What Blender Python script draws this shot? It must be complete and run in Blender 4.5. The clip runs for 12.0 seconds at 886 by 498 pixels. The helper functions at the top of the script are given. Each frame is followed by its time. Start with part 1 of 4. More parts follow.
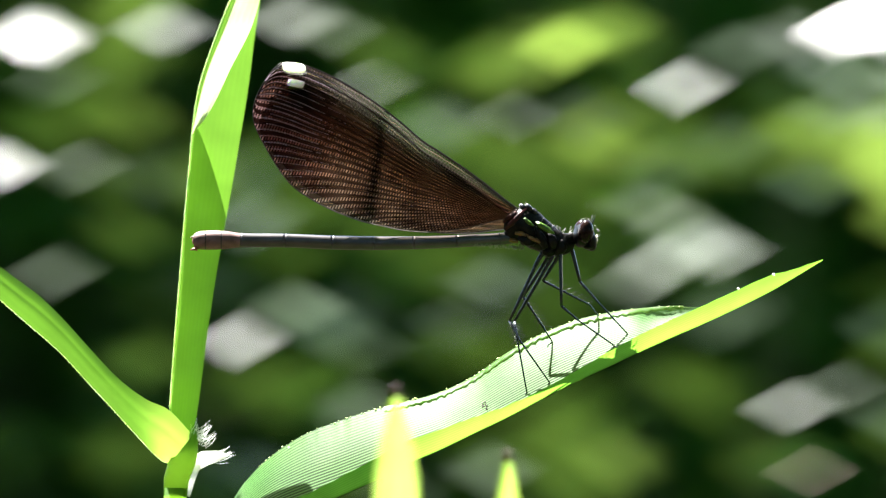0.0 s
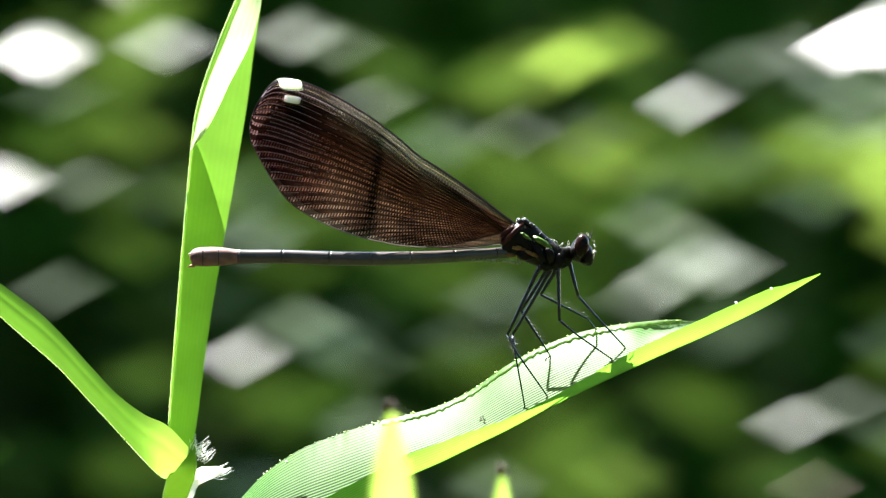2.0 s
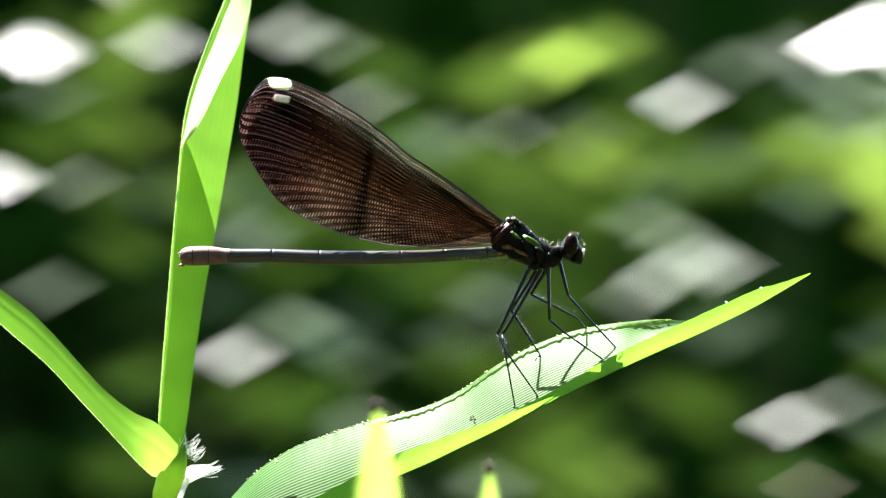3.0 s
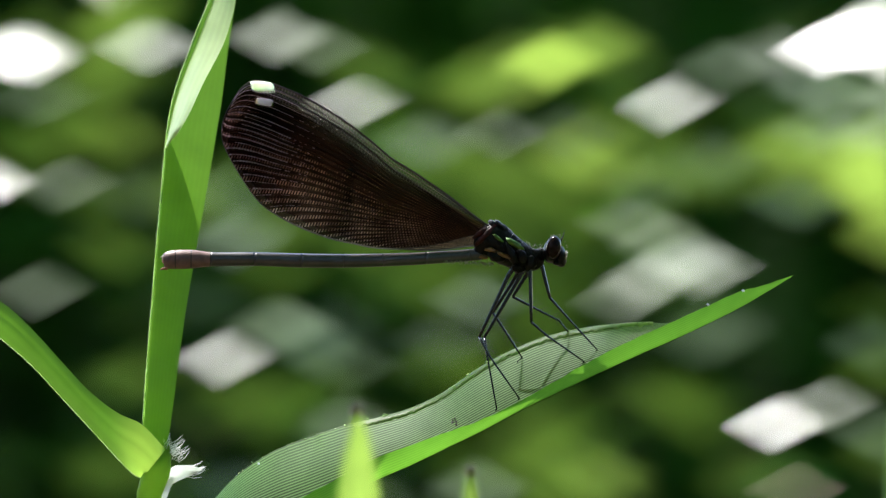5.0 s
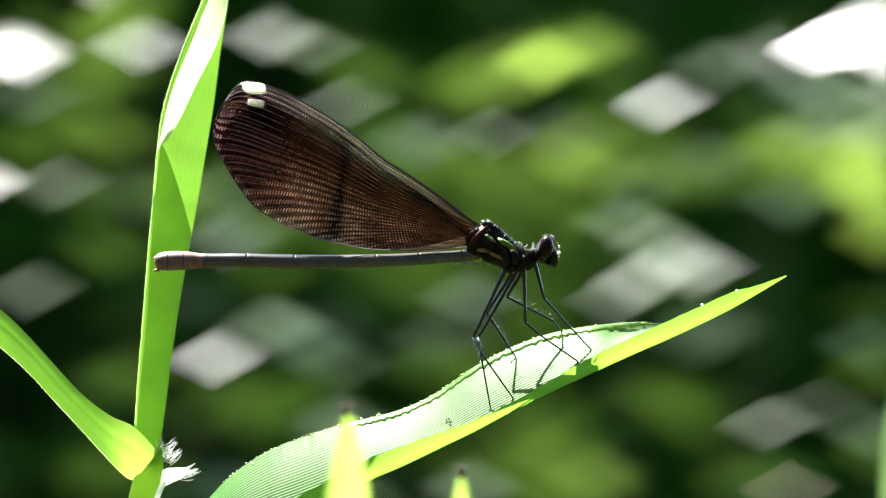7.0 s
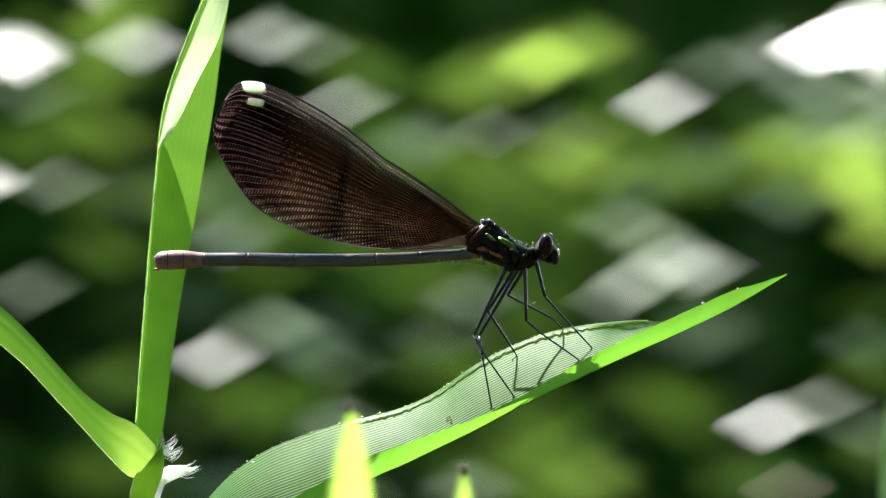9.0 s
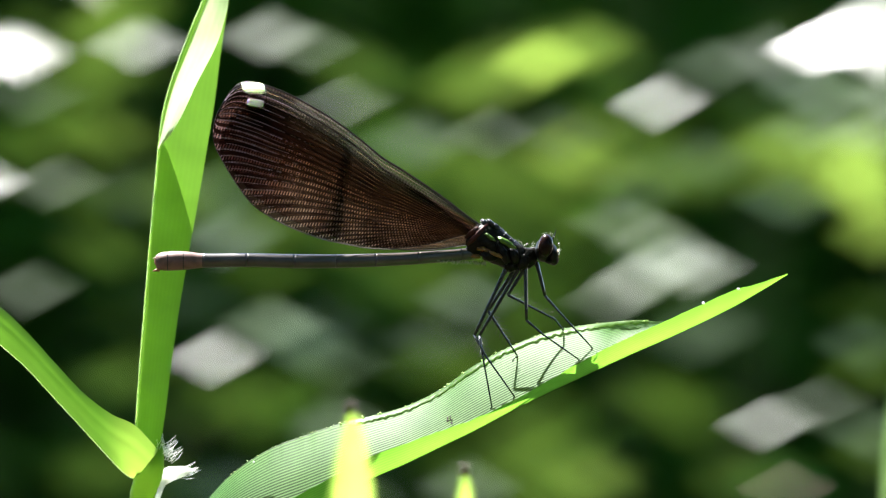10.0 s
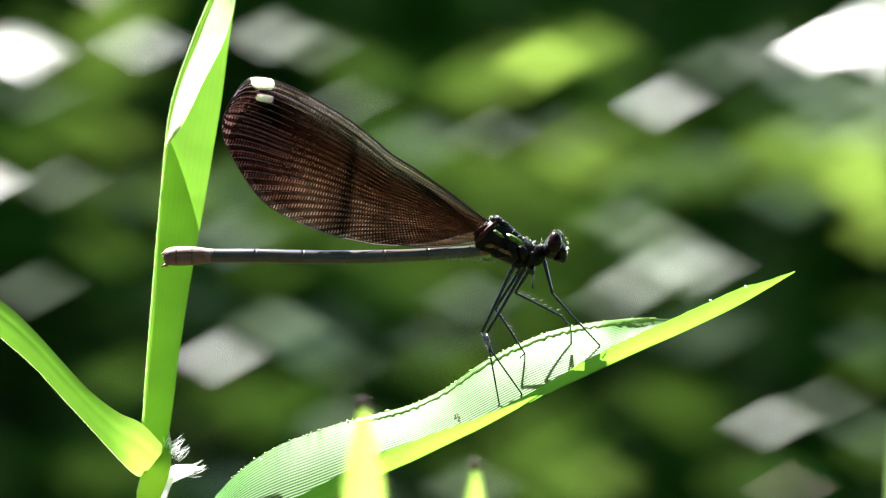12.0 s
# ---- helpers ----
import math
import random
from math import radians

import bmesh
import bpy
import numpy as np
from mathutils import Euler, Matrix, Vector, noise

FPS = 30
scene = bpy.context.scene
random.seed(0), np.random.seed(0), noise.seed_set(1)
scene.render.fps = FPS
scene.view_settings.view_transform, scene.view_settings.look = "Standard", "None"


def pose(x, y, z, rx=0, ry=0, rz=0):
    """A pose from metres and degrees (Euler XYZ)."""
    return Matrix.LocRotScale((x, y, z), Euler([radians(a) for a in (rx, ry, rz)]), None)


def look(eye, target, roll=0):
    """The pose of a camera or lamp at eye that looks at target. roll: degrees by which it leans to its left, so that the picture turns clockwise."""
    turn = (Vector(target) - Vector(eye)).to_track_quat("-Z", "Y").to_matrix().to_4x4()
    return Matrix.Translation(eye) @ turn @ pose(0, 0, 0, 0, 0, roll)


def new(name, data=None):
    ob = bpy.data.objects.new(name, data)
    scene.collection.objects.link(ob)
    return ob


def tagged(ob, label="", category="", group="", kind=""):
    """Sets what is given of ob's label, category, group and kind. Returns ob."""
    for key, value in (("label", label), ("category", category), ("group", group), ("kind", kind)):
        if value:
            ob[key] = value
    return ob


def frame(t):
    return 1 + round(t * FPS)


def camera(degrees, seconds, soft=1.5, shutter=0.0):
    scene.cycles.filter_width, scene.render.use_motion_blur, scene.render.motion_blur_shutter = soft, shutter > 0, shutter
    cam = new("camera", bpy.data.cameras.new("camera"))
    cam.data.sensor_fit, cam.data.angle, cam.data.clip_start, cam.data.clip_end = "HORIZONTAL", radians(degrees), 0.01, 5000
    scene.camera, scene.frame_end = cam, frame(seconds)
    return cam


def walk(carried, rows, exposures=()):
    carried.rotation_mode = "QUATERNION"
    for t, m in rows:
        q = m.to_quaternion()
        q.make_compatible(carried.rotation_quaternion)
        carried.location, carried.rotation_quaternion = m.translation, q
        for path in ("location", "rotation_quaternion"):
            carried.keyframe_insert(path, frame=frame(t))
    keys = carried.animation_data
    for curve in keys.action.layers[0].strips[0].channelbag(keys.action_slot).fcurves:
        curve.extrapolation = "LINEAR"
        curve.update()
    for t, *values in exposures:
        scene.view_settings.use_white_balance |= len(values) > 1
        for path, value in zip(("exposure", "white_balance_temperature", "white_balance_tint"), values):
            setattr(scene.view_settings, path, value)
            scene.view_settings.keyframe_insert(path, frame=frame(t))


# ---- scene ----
cam = camera(5.613, 12.0, soft=1.3)
D = 1.0          # lens to damselfly
U = 6.2527e-5    # one unit of the drawing sheet that stands through the damselfly
MID = 0.5        # height of the sheet's centre above the ground
cam.data.dof.use_dof = True
cam.data.dof.focus_distance = 1.003
cam.data.dof.aperture_fstop = cam.data.lens / (2 * 4.6)
cam.data.dof.aperture_blades = 4
cam.data.dof.aperture_rotation = radians(45)
cam.data.dof.aperture_ratio = 0.55

# seconds, eye x, eye z, aim x, aim z (the aim lies in the damselfly's plane)
CAMERA_ROWS = [
    (0, -0.001866, 0.500502, -0.003733, 0.498515),
    (0.5, -0.001365, 0.500361, -0.003974, 0.49909),
    (1, -0.001229, 0.500361, -0.004071, 0.499759),
    (1.5, -0.001304, 0.500356, -0.004121, 0.500238),
    (2, -0.000938, 0.500211, -0.003495, 0.500047),
    (2.5, -0.000572, 0.500141, -0.002682, 0.499806),
    (3, -0.000291, 0.500281, -0.002395, 0.5),
    (5, 0.000713, 0.500281, -0.000381, 0.500288),
    (5.5, 0.001004, 0.500141, 0.000288, 0.500288),
    (6, 0.000863, 0.500291, 0.000475, 0.500288),
    (6.5, 0.000572, 0.500291, 0.000288, 0.500288),
    (7, 0.000572, 0.500431, 0.000288, 0.500288),
    (9, 0.000141, 0.500141, 0.000188, 0.500094),
    (9.5, 0.000281, 0.500141, 0.000288, 0.500094),
    (10, -6.6e-05, 0.500141, 0.000144, 0.500094),
    (10.5, -0.0, 0.5, -0.0, 0.5),
    (11, -0.000502, 0.5, -0.000241, 0.5),
    (11.5, -0.00015, 0.499995, -0.000194, 0.499903),
    (12, -0.000722, 0.499709, -0.000669, 0.499806),
]
walk(cam, [(t, look((ex, -D, ez), (ax, 0, az))) for t, ex, ez, ax, az in CAMERA_ROWS])

# ---- light ----
SUN = Vector((-0.29, 0.38, 0.87)).normalized()
world = bpy.data.worlds.new("sky")
scene.world = world
world.use_nodes = True
wn = world.node_tree
sky = wn.nodes.new("ShaderNodeTexSky")
sky.sky_type, sky.sun_disc = "NISHITA", False
sky.sun_elevation = math.asin(SUN.z)
sky.sun_rotation = math.atan2(SUN.x, SUN.y)
wn.links.new(sky.outputs[0], wn.nodes["Background"].inputs[0])
wn.nodes["Background"].inputs[1].default_value = 0.085
lamp = bpy.data.lights.new("sun", "SUN")
lamp.energy, lamp.angle, lamp.color = 5.0, radians(0.53), (1.0, 0.975, 0.93)
sun = new("sun", lamp)
sun.matrix_world = look(SUN * 30, (0, 0, 0))
scene.view_settings.exposure = 3.2


# ---- geometry helpers ----
def at(u, v, depth=0.0):
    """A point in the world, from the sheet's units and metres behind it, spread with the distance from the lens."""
    k = U * (D + depth) / D
    return Vector(((u - 784) * k, depth, MID - (v - 441) * k))


def spot(u, v, d=0.0):
    """The same with the depth in the sheet's units."""
    return at(u, v, d * U)


PIVOT = {}


def thing(name, pivot, label, category, group="", kind=""):
    ob = new(name)
    ob.empty_display_size = 0.01
    ob.location = pivot
    PIVOT[ob] = Vector(pivot)
    return tagged(ob, label, category, group, kind)


def part(name, bm, material, parent, label="", pivot=None, smooth=True, kind=""):
    """One mesh under a thing or part. The bmesh is in world places."""
    home = PIVOT[parent]
    here = Vector(pivot) if pivot is not None else home
    me = bpy.data.meshes.new(name)
    bmesh.ops.translate(bm, verts=bm.verts, vec=-here)
    if smooth:
        for f in bm.faces:
            f.smooth = True
    bm.to_mesh(me)
    bm.free()
    me.materials.append(material)
    ob = new(name, me)
    ob.parent = parent
    ob.location = here - home
    PIVOT[ob] = here
    return tagged(ob, label, kind=kind)


def curve(xs, ys, x):
    """Smooth curve through knots (Catmull-Rom)."""
    n = len(xs)
    i = min(max(int(np.searchsorted(xs, x, side="right")) - 1, 0), n - 2)
    h = xs[i + 1] - xs[i]
    t = (x - xs[i]) / h

    def slope(j):
        a, b = max(j - 1, 0), min(j + 1, n - 1)
        return (ys[b] - ys[a]) / (xs[b] - xs[a])

    t2, t3 = t * t, t * t * t
    return ((2 * t3 - 3 * t2 + 1) * ys[i] + (t3 - 2 * t2 + t) * h * slope(i)
            + (-2 * t3 + 3 * t2) * ys[i + 1] + (t3 - t2) * h * slope(i + 1))


def tube(bm, pts, radii, seg=8, flat=1.0, cap=True):
    """A tapered tube along points. flat: the depth of its section by its height."""
    pts = [Vector(p) for p in pts]
    rings = []
    side = Vector((0, 1, 0))
    for i, p in enumerate(pts):
        d = (pts[min(i + 1, len(pts) - 1)] - pts[max(i - 1, 0)]).normalized()
        s = side - d * side.dot(d)
        if s.length < 1e-4:
            s = Vector((1, 0, 0)) - d * d.x
        s.normalize()
        n = d.cross(s)
        r = radii[i] if hasattr(radii, "__len__") else radii
        rings.append([bm.verts.new(p + n * (r * math.cos(a)) + s * (r * flat * math.sin(a)))
                      for a in [2 * math.pi * k / seg for k in range(seg)]])
    for a, b in zip(rings, rings[1:]):
        for k in range(seg):
            bm.faces.new((a[k], a[(k + 1) % seg], b[(k + 1) % seg], b[k]))
    if cap:
        bm.faces.new(rings[0][::-1])
        bm.faces.new(rings[-1])
    return rings


def blob(bm, centre, radii, turn=0.0, sub=2, rough=0.0):
    """An ellipsoid, turned in the sheet's plane."""
    m = Matrix.Translation(centre) @ Matrix.Rotation(radians(turn), 4, "Y") @ Matrix.Diagonal((*radii, 1))
    out = bmesh.ops.create_icosphere(bm, subdivisions=sub, radius=1.0)
    for v in out["verts"]:
        if rough:
            v.co *= 1 + rough * noise.noise(v.co * 2.3 + Vector(centre) * 900)
        v.co = m @ v.co


def sheet(bm, place, nu, nv, uv=None):
    """A grid of faces from place(a, b), a and b from 0 to 1."""
    grid = [[bm.verts.new(place(i / nu, j / nv)) for j in range(nv + 1)] for i in range(nu + 1)]
    layer = bm.loops.layers.uv.verify() if uv else None
    for i in range(nu):
        for j in range(nv):
            f = bm.faces.new((grid[i][j], grid[i + 1][j], grid[i + 1][j + 1], grid[i][j + 1]))
            if layer:
                for loop, (a, b) in zip(f.loops, ((i, j), (i + 1, j), (i + 1, j + 1), (i, j + 1))):
                    loop[layer].uv = uv(a / nu, b / nv)
    return grid


# ---- materials ----
def material(name):
    m = bpy.data.materials.new(name)
    m.use_nodes = True
    return m, m.node_tree.nodes, m.node_tree.links, m.node_tree.nodes["Principled BSDF"]


def node(ns, kind, **values):
    n = ns.new(kind)
    for key, value in values.items():
        n.inputs[key.replace("_", " ")].default_value = value
    return n


def ramp(ns, ls, fac, stops):
    r = ns.new("ShaderNodeValToRGB")
    while len(r.color_ramp.elements) < len(stops):
        r.color_ramp.elements.new(0.5)
    for e, (p, c) in zip(r.color_ramp.elements, stops):
        e.position, e.color = p, (*c, 1)
    ls.new(fac, r.inputs[0])
    return r.outputs[0]


def mottled(name, dark, light, scale, rough=0.5, metallic=0.0, bump=0.2, bump_scale=None, spec=0.5, distance=0.00005, coat=0.0, inside=0.0):
    """A surface mottled at two scales."""
    m, ns, ls, p = material(name)
    co = ns.new("ShaderNodeTexCoord")
    n1 = node(ns, "ShaderNodeTexNoise", Scale=scale, Detail=5.0)
    n2 = node(ns, "ShaderNodeTexNoise", Scale=bump_scale or scale * 6, Detail=3.0)
    ls.new(co.outputs["Object"], n1.inputs["Vector"])
    ls.new(co.outputs["Object"], n2.inputs["Vector"])
    ls.new(ramp(ns, ls, n1.outputs[0], [(0.32, dark), (0.68, light)]), p.inputs["Base Color"])
    b = node(ns, "ShaderNodeBump", Strength=bump, Distance=distance)
    ls.new(n2.outputs[0], b.inputs["Height"])
    ls.new(b.outputs[0], p.inputs["Normal"])
    p.inputs["Roughness"].default_value = rough
    p.inputs["Metallic"].default_value = metallic
    p.inputs["Specular IOR Level"].default_value = spec
    p.inputs["Coat Weight"].default_value = coat
    p.inputs["Coat Roughness"].default_value = 0.2
    p.inputs["Subsurface Weight"].default_value = inside
    p.inputs["Subsurface Scale"].default_value = 0.003
    p.inputs["Subsurface Radius"].default_value = (0.6, 1.0, 0.4)
    return m


def leafy(name, dark, light, through_colour, share, rough, scale, veins=0.0, vein_depth=0.3, stripe=0.75, spec=0.5, per_object=False, per_island=False, pale_end=None, grooves=False):
    """A living leaf: a glossy skin over tissue that lets light through. veins: how many run along it, over its UV map.
    pale_end: where along it, from 0 to 1, the tissue grows pale, and the colours it takes there, of its face and through it."""
    m, ns, ls, p = material(name)
    co = ns.new("ShaderNodeTexCoord")
    n1 = node(ns, "ShaderNodeTexNoise", Scale=scale, Detail=5.0)
    ls.new(co.outputs["Object"], n1.inputs["Vector"])
    fac = n1.outputs[0]
    if per_object or per_island:
        if per_object:
            rnd = ns.new("ShaderNodeObjectInfo").outputs["Random"]
        else:
            rnd = ns.new("ShaderNodeNewGeometry").outputs["Random Per Island"]
        mix = ns.new("ShaderNodeMath")
        mix.operation = "MULTIPLY_ADD"
        ls.new(rnd, mix.inputs[0])
        mix.inputs[1].default_value = 0.5
        mix.inputs[2].default_value = -0.25
        add = ns.new("ShaderNodeMath")
        ls.new(fac, add.inputs[0])
        ls.new(mix.outputs[0], add.inputs[1])
        fac = add.outputs[0]
    base = ramp(ns, ls, fac, [(0.3, dark), (0.7, light)])
    thru = ramp(ns, ls, fac, [(0.3, tuple(c * 0.8 for c in through_colour)), (0.7, through_colour)])
    if pale_end:
        start, stop, pale_face, pale_through = pale_end
        along = ns.new("ShaderNodeSeparateXYZ")
        ls.new(co.outputs["UV"], along.inputs[0])
        share_of = node(ns, "ShaderNodeMapRange", From_Min=start, From_Max=stop)
        share_of.interpolation_type = "SMOOTHSTEP"
        ls.new(along.outputs[0], share_of.inputs[0])
        faded = []
        for colour, pale in ((base, pale_face), (thru, pale_through)):
            mix = ns.new("ShaderNodeMix")
            mix.data_type = "RGBA"
            ls.new(share_of.outputs[0], mix.inputs[0])
            ls.new(colour, mix.inputs[6])
            mix.inputs[7].default_value = (*pale, 1)
            faded.append(mix.outputs[2])
        base, thru = faded
    n2 = node(ns, "ShaderNodeTexNoise", Scale=scale * 14, Detail=2.0)
    ls.new(co.outputs["Object"], n2.inputs["Vector"])
    b = node(ns, "ShaderNodeBump", Strength=0.15, Distance=0.0001)
    ls.new(n2.outputs[0], b.inputs["Height"])
    if veins:
        sep = ns.new("ShaderNodeSeparateXYZ")
        ls.new(co.outputs["UV"], sep.inputs[0])
        wob = ns.new("ShaderNodeMath")
        wob.operation = "MULTIPLY"
        ls.new(sep.outputs[1], wob.inputs[0])
        wob.inputs[1].default_value = veins * 2 * math.pi
        sine = ns.new("ShaderNodeMath")
        sine.operation = "SINE"
        ls.new(wob.outputs[0], sine.inputs[0])
        stripes = ramp(ns, ls, sine.outputs[0], [(0.0, (0.45, 0.45, 0.45)), (0.4, (1, 1, 1))])
        for colour in (base, thru):
            mul = ns.new("ShaderNodeMix")
            mul.data_type, mul.blend_type = "RGBA", "MULTIPLY"
            mul.inputs[0].default_value = stripe
            ls.new(colour, mul.inputs[6])
            ls.new(stripes, mul.inputs[7])
            if colour is base:
                base2 = mul.outputs[2]
            else:
                thru2 = mul.outputs[2]
        base, thru = base2, thru2
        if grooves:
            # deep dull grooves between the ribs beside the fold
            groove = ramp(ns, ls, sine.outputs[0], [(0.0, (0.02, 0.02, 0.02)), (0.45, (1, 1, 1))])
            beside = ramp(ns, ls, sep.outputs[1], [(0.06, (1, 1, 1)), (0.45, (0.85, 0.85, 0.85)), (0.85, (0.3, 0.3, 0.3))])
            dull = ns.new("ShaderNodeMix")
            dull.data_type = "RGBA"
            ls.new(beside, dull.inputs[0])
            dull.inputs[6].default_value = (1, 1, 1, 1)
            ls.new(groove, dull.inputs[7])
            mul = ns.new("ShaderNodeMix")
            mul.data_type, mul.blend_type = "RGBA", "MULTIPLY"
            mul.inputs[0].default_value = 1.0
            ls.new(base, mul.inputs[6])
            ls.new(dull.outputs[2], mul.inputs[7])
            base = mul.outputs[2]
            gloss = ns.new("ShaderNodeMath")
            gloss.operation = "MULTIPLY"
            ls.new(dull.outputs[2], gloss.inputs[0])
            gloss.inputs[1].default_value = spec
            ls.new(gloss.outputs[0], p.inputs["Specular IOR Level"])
        b2 = node(ns, "ShaderNodeBump", Strength=vein_depth, Distance=0.00005)
        ls.new(sine.outputs[0], b2.inputs["Height"])
        ls.new(b.outputs[0], b2.inputs["Normal"])
        b = b2
    ls.new(base, p.inputs["Base Color"])
    ls.new(b.outputs[0], p.inputs["Normal"])
    p.inputs["Roughness"].default_value = rough
    p.inputs["Specular IOR Level"].default_value = spec
    tr = ns.new("ShaderNodeBsdfTranslucent")
    ls.new(thru, tr.inputs["Color"])
    mx = ns.new("ShaderNodeMixShader")
    mx.inputs[0].default_value = share
    ls.new(p.outputs[0], mx.inputs[1])
    ls.new(tr.outputs[0], mx.inputs[2])
    ls.new(mx.outputs[0], ns["Material Output"].inputs["Surface"])
    return m


def wing_membrane(name, cell, row, contrast, film_share, clarity=0.0):
    """Smoky brown film in rows of small cells; light passes through it, weaker where the tint is deep."""
    m, ns, ls, p = material(name)
    rows_uv, span_uv = ns.new("ShaderNodeUVMap"), ns.new("ShaderNodeUVMap")
    rows_uv.uv_map, span_uv.uv_map = "rows", "span"

    def times(x, y, share=1.0):
        mul = ns.new("ShaderNodeMix")
        mul.data_type, mul.blend_type = "RGBA", "MULTIPLY"
        mul.inputs[0].default_value = share
        ls.new(x, mul.inputs[6])
        ls.new(y, mul.inputs[7])
        return mul.outputs[2]

    def bricks(width, gap, one, two):
        brick = ns.new("ShaderNodeTexBrick")
        ls.new(rows_uv.outputs[0], brick.inputs["Vector"])
        for key, value in (("Scale", 1.0), ("Mortar Size", gap), ("Mortar Smooth", 0.3), ("Brick Width", width), ("Row Height", row)):
            brick.inputs[key].default_value = value
        brick.inputs["Color1"].default_value = (one, one, one, 1)
        brick.inputs["Color2"].default_value = (two, two, two, 1)
        brick.inputs["Mortar"].default_value = (0.0, 0.0, 0.0, 1)
        return brick.outputs["Color"]

    pattern = times(bricks(cell, cell * 0.34, 1.0, 0.4), bricks(40.0, row * 0.32, 1.0, 1.0))
    co = ns.new("ShaderNodeTexCoord")
    # rows differ in tint
    stretch = ns.new("ShaderNodeMapping")
    stretch.inputs["Scale"].default_value = (4.0, 1.0 / row * 0.8, 1.0)
    ls.new(rows_uv.outputs[0], stretch.inputs[0])
    n0 = node(ns, "ShaderNodeTexNoise", Scale=1.0, Detail=2.0)
    ls.new(stretch.outputs[0], n0.inputs["Vector"])
    row_tint = ramp(ns, ls, n0.outputs[0], [(0.36, (0.34, 0.28, 0.26)), (0.62, (1.0, 1.0, 1.0))])
    n1 = node(ns, "ShaderNodeTexNoise", Scale=160.0, Detail=4.0)
    ls.new(co.outputs["Object"], n1.inputs["Vector"])
    patch = ramp(ns, ls, n1.outputs[0], [(0.3, tuple(c + (1 - c) * clarity for c in (0.70, 0.56, 0.47))), (0.7, tuple(c + (1 - c) * clarity for c in (0.84, 0.72, 0.62)))])
    sep = ns.new("ShaderNodeSeparateXYZ")
    ls.new(span_uv.outputs[0], sep.inputs[0])
    across = ramp(ns, ls, sep.outputs[1], [(0.0, (1.0, 0.97, 0.90)), (0.14, (1.0, 0.93, 0.83)), (0.36, (0.80, 0.68, 0.55)), (0.52, (0.50, 0.37, 0.26)), (0.68, (0.22, 0.14, 0.09)), (0.85, (0.20, 0.17, 0.13)), (0.915, (0.46, 0.47, 0.41)), (1.0, (0.50, 0.47, 0.43))])
    tip = ramp(ns, ls, sep.outputs[0], [(0.0, (0.14, 0.04, 0.04)), (0.10, (0.58, 0.42, 0.36)), (0.25, (0.64, 0.55, 0.50)), (0.42, (0.82, 0.77, 0.74)), (0.56, (1.0, 1.0, 1.0)), (0.74, (0.84, 0.72, 0.68)), (0.87, (0.46, 0.32, 0.36)), (1.0, (0.28, 0.18, 0.20))])
    n2 = node(ns, "ShaderNodeTexNoise", Scale=240.0, Detail=3.0)
    ls.new(co.outputs["Object"], n2.inputs["Vector"])
    smoke = ramp(ns, ls, n2.outputs[0], [(0.35, (0.55, 0.48, 0.46)), (0.6, (1.0, 1.0, 1.0))])
    lifted = ramp(ns, ls, pattern, [(0.0, (0.02, 0.012, 0.009)), (1.0, (1.0, 1.0, 1.0))])
    brown = times(times(times(times(across, tip), smoke), row_tint, 0.8), lifted, contrast)
    clear = ns.new("ShaderNodeBsdfTransparent")
    deep = ramp(ns, ls, sep.outputs[0], [(0.66, (1.0, 1.0, 1.0)), (0.86, (0.72, 0.63, 0.67))])
    # the strip along the leading margin is nearly clear glass
    strip = ns.new("ShaderNodeMix")
    strip.data_type = "RGBA"
    ls.new(ramp(ns, ls, sep.outputs[1], [(0.83, (0.0, 0.0, 0.0)), (0.89, (0.8, 0.8, 0.8))]), strip.inputs[0])
    ls.new(times(times(patch, deep), pattern, 0.7 * contrast), strip.inputs[6])
    strip.inputs[7].default_value = (0.95, 0.97, 0.93, 1)
    ls.new(strip.outputs[2], clear.inputs[0])
    film = ns.new("ShaderNodeBsdfTranslucent")
    ls.new(brown, film.inputs[0])
    mx = ns.new("ShaderNodeMixShader")
    share = ramp(ns, ls, sep.outputs[1], [(0.82, (film_share,) * 3), (0.90, (film_share * 0.55,) * 3)])
    ls.new(share, mx.inputs[0])
    ls.new(clear.outputs[0], mx.inputs[1])
    ls.new(film.outputs[0], mx.inputs[2])
    ls.new(brown, p.inputs["Base Color"])
    p.inputs["Roughness"].default_value = 0.35
    bump = node(ns, "ShaderNodeBump", Strength=0.5, Distance=0.00003)
    ls.new(pattern, bump.inputs["Height"])
    ls.new(bump.outputs[0], p.inputs["Normal"])
    mx2 = ns.new("ShaderNodeMixShader")
    mx2.inputs[0].default_value = 0.05
    ls.new(mx.outputs[0], mx2.inputs[1])
    ls.new(p.outputs[0], mx2.inputs[2])
    ls.new(mx2.outputs[0], ns["Material Output"].inputs["Surface"])
    return m


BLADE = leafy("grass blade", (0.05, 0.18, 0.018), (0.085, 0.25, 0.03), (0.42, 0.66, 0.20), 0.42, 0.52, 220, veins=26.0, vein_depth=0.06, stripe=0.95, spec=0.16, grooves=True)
BLADE_BACK = leafy("grass blade underside", (0.035, 0.17, 0.012), (0.055, 0.22, 0.02), (0.17, 0.42, 0.035), 0.48, 0.45, 220, veins=26.0, vein_depth=0.1, stripe=0.3, spec=0.06)
TIP_BLADE = leafy("young grass tip", (0.10, 0.30, 0.02), (0.14, 0.36, 0.03), (0.24, 0.36, 0.058), 0.62, 0.42, 220, veins=8.0, vein_depth=0.15, stripe=0.3, spec=0.2)
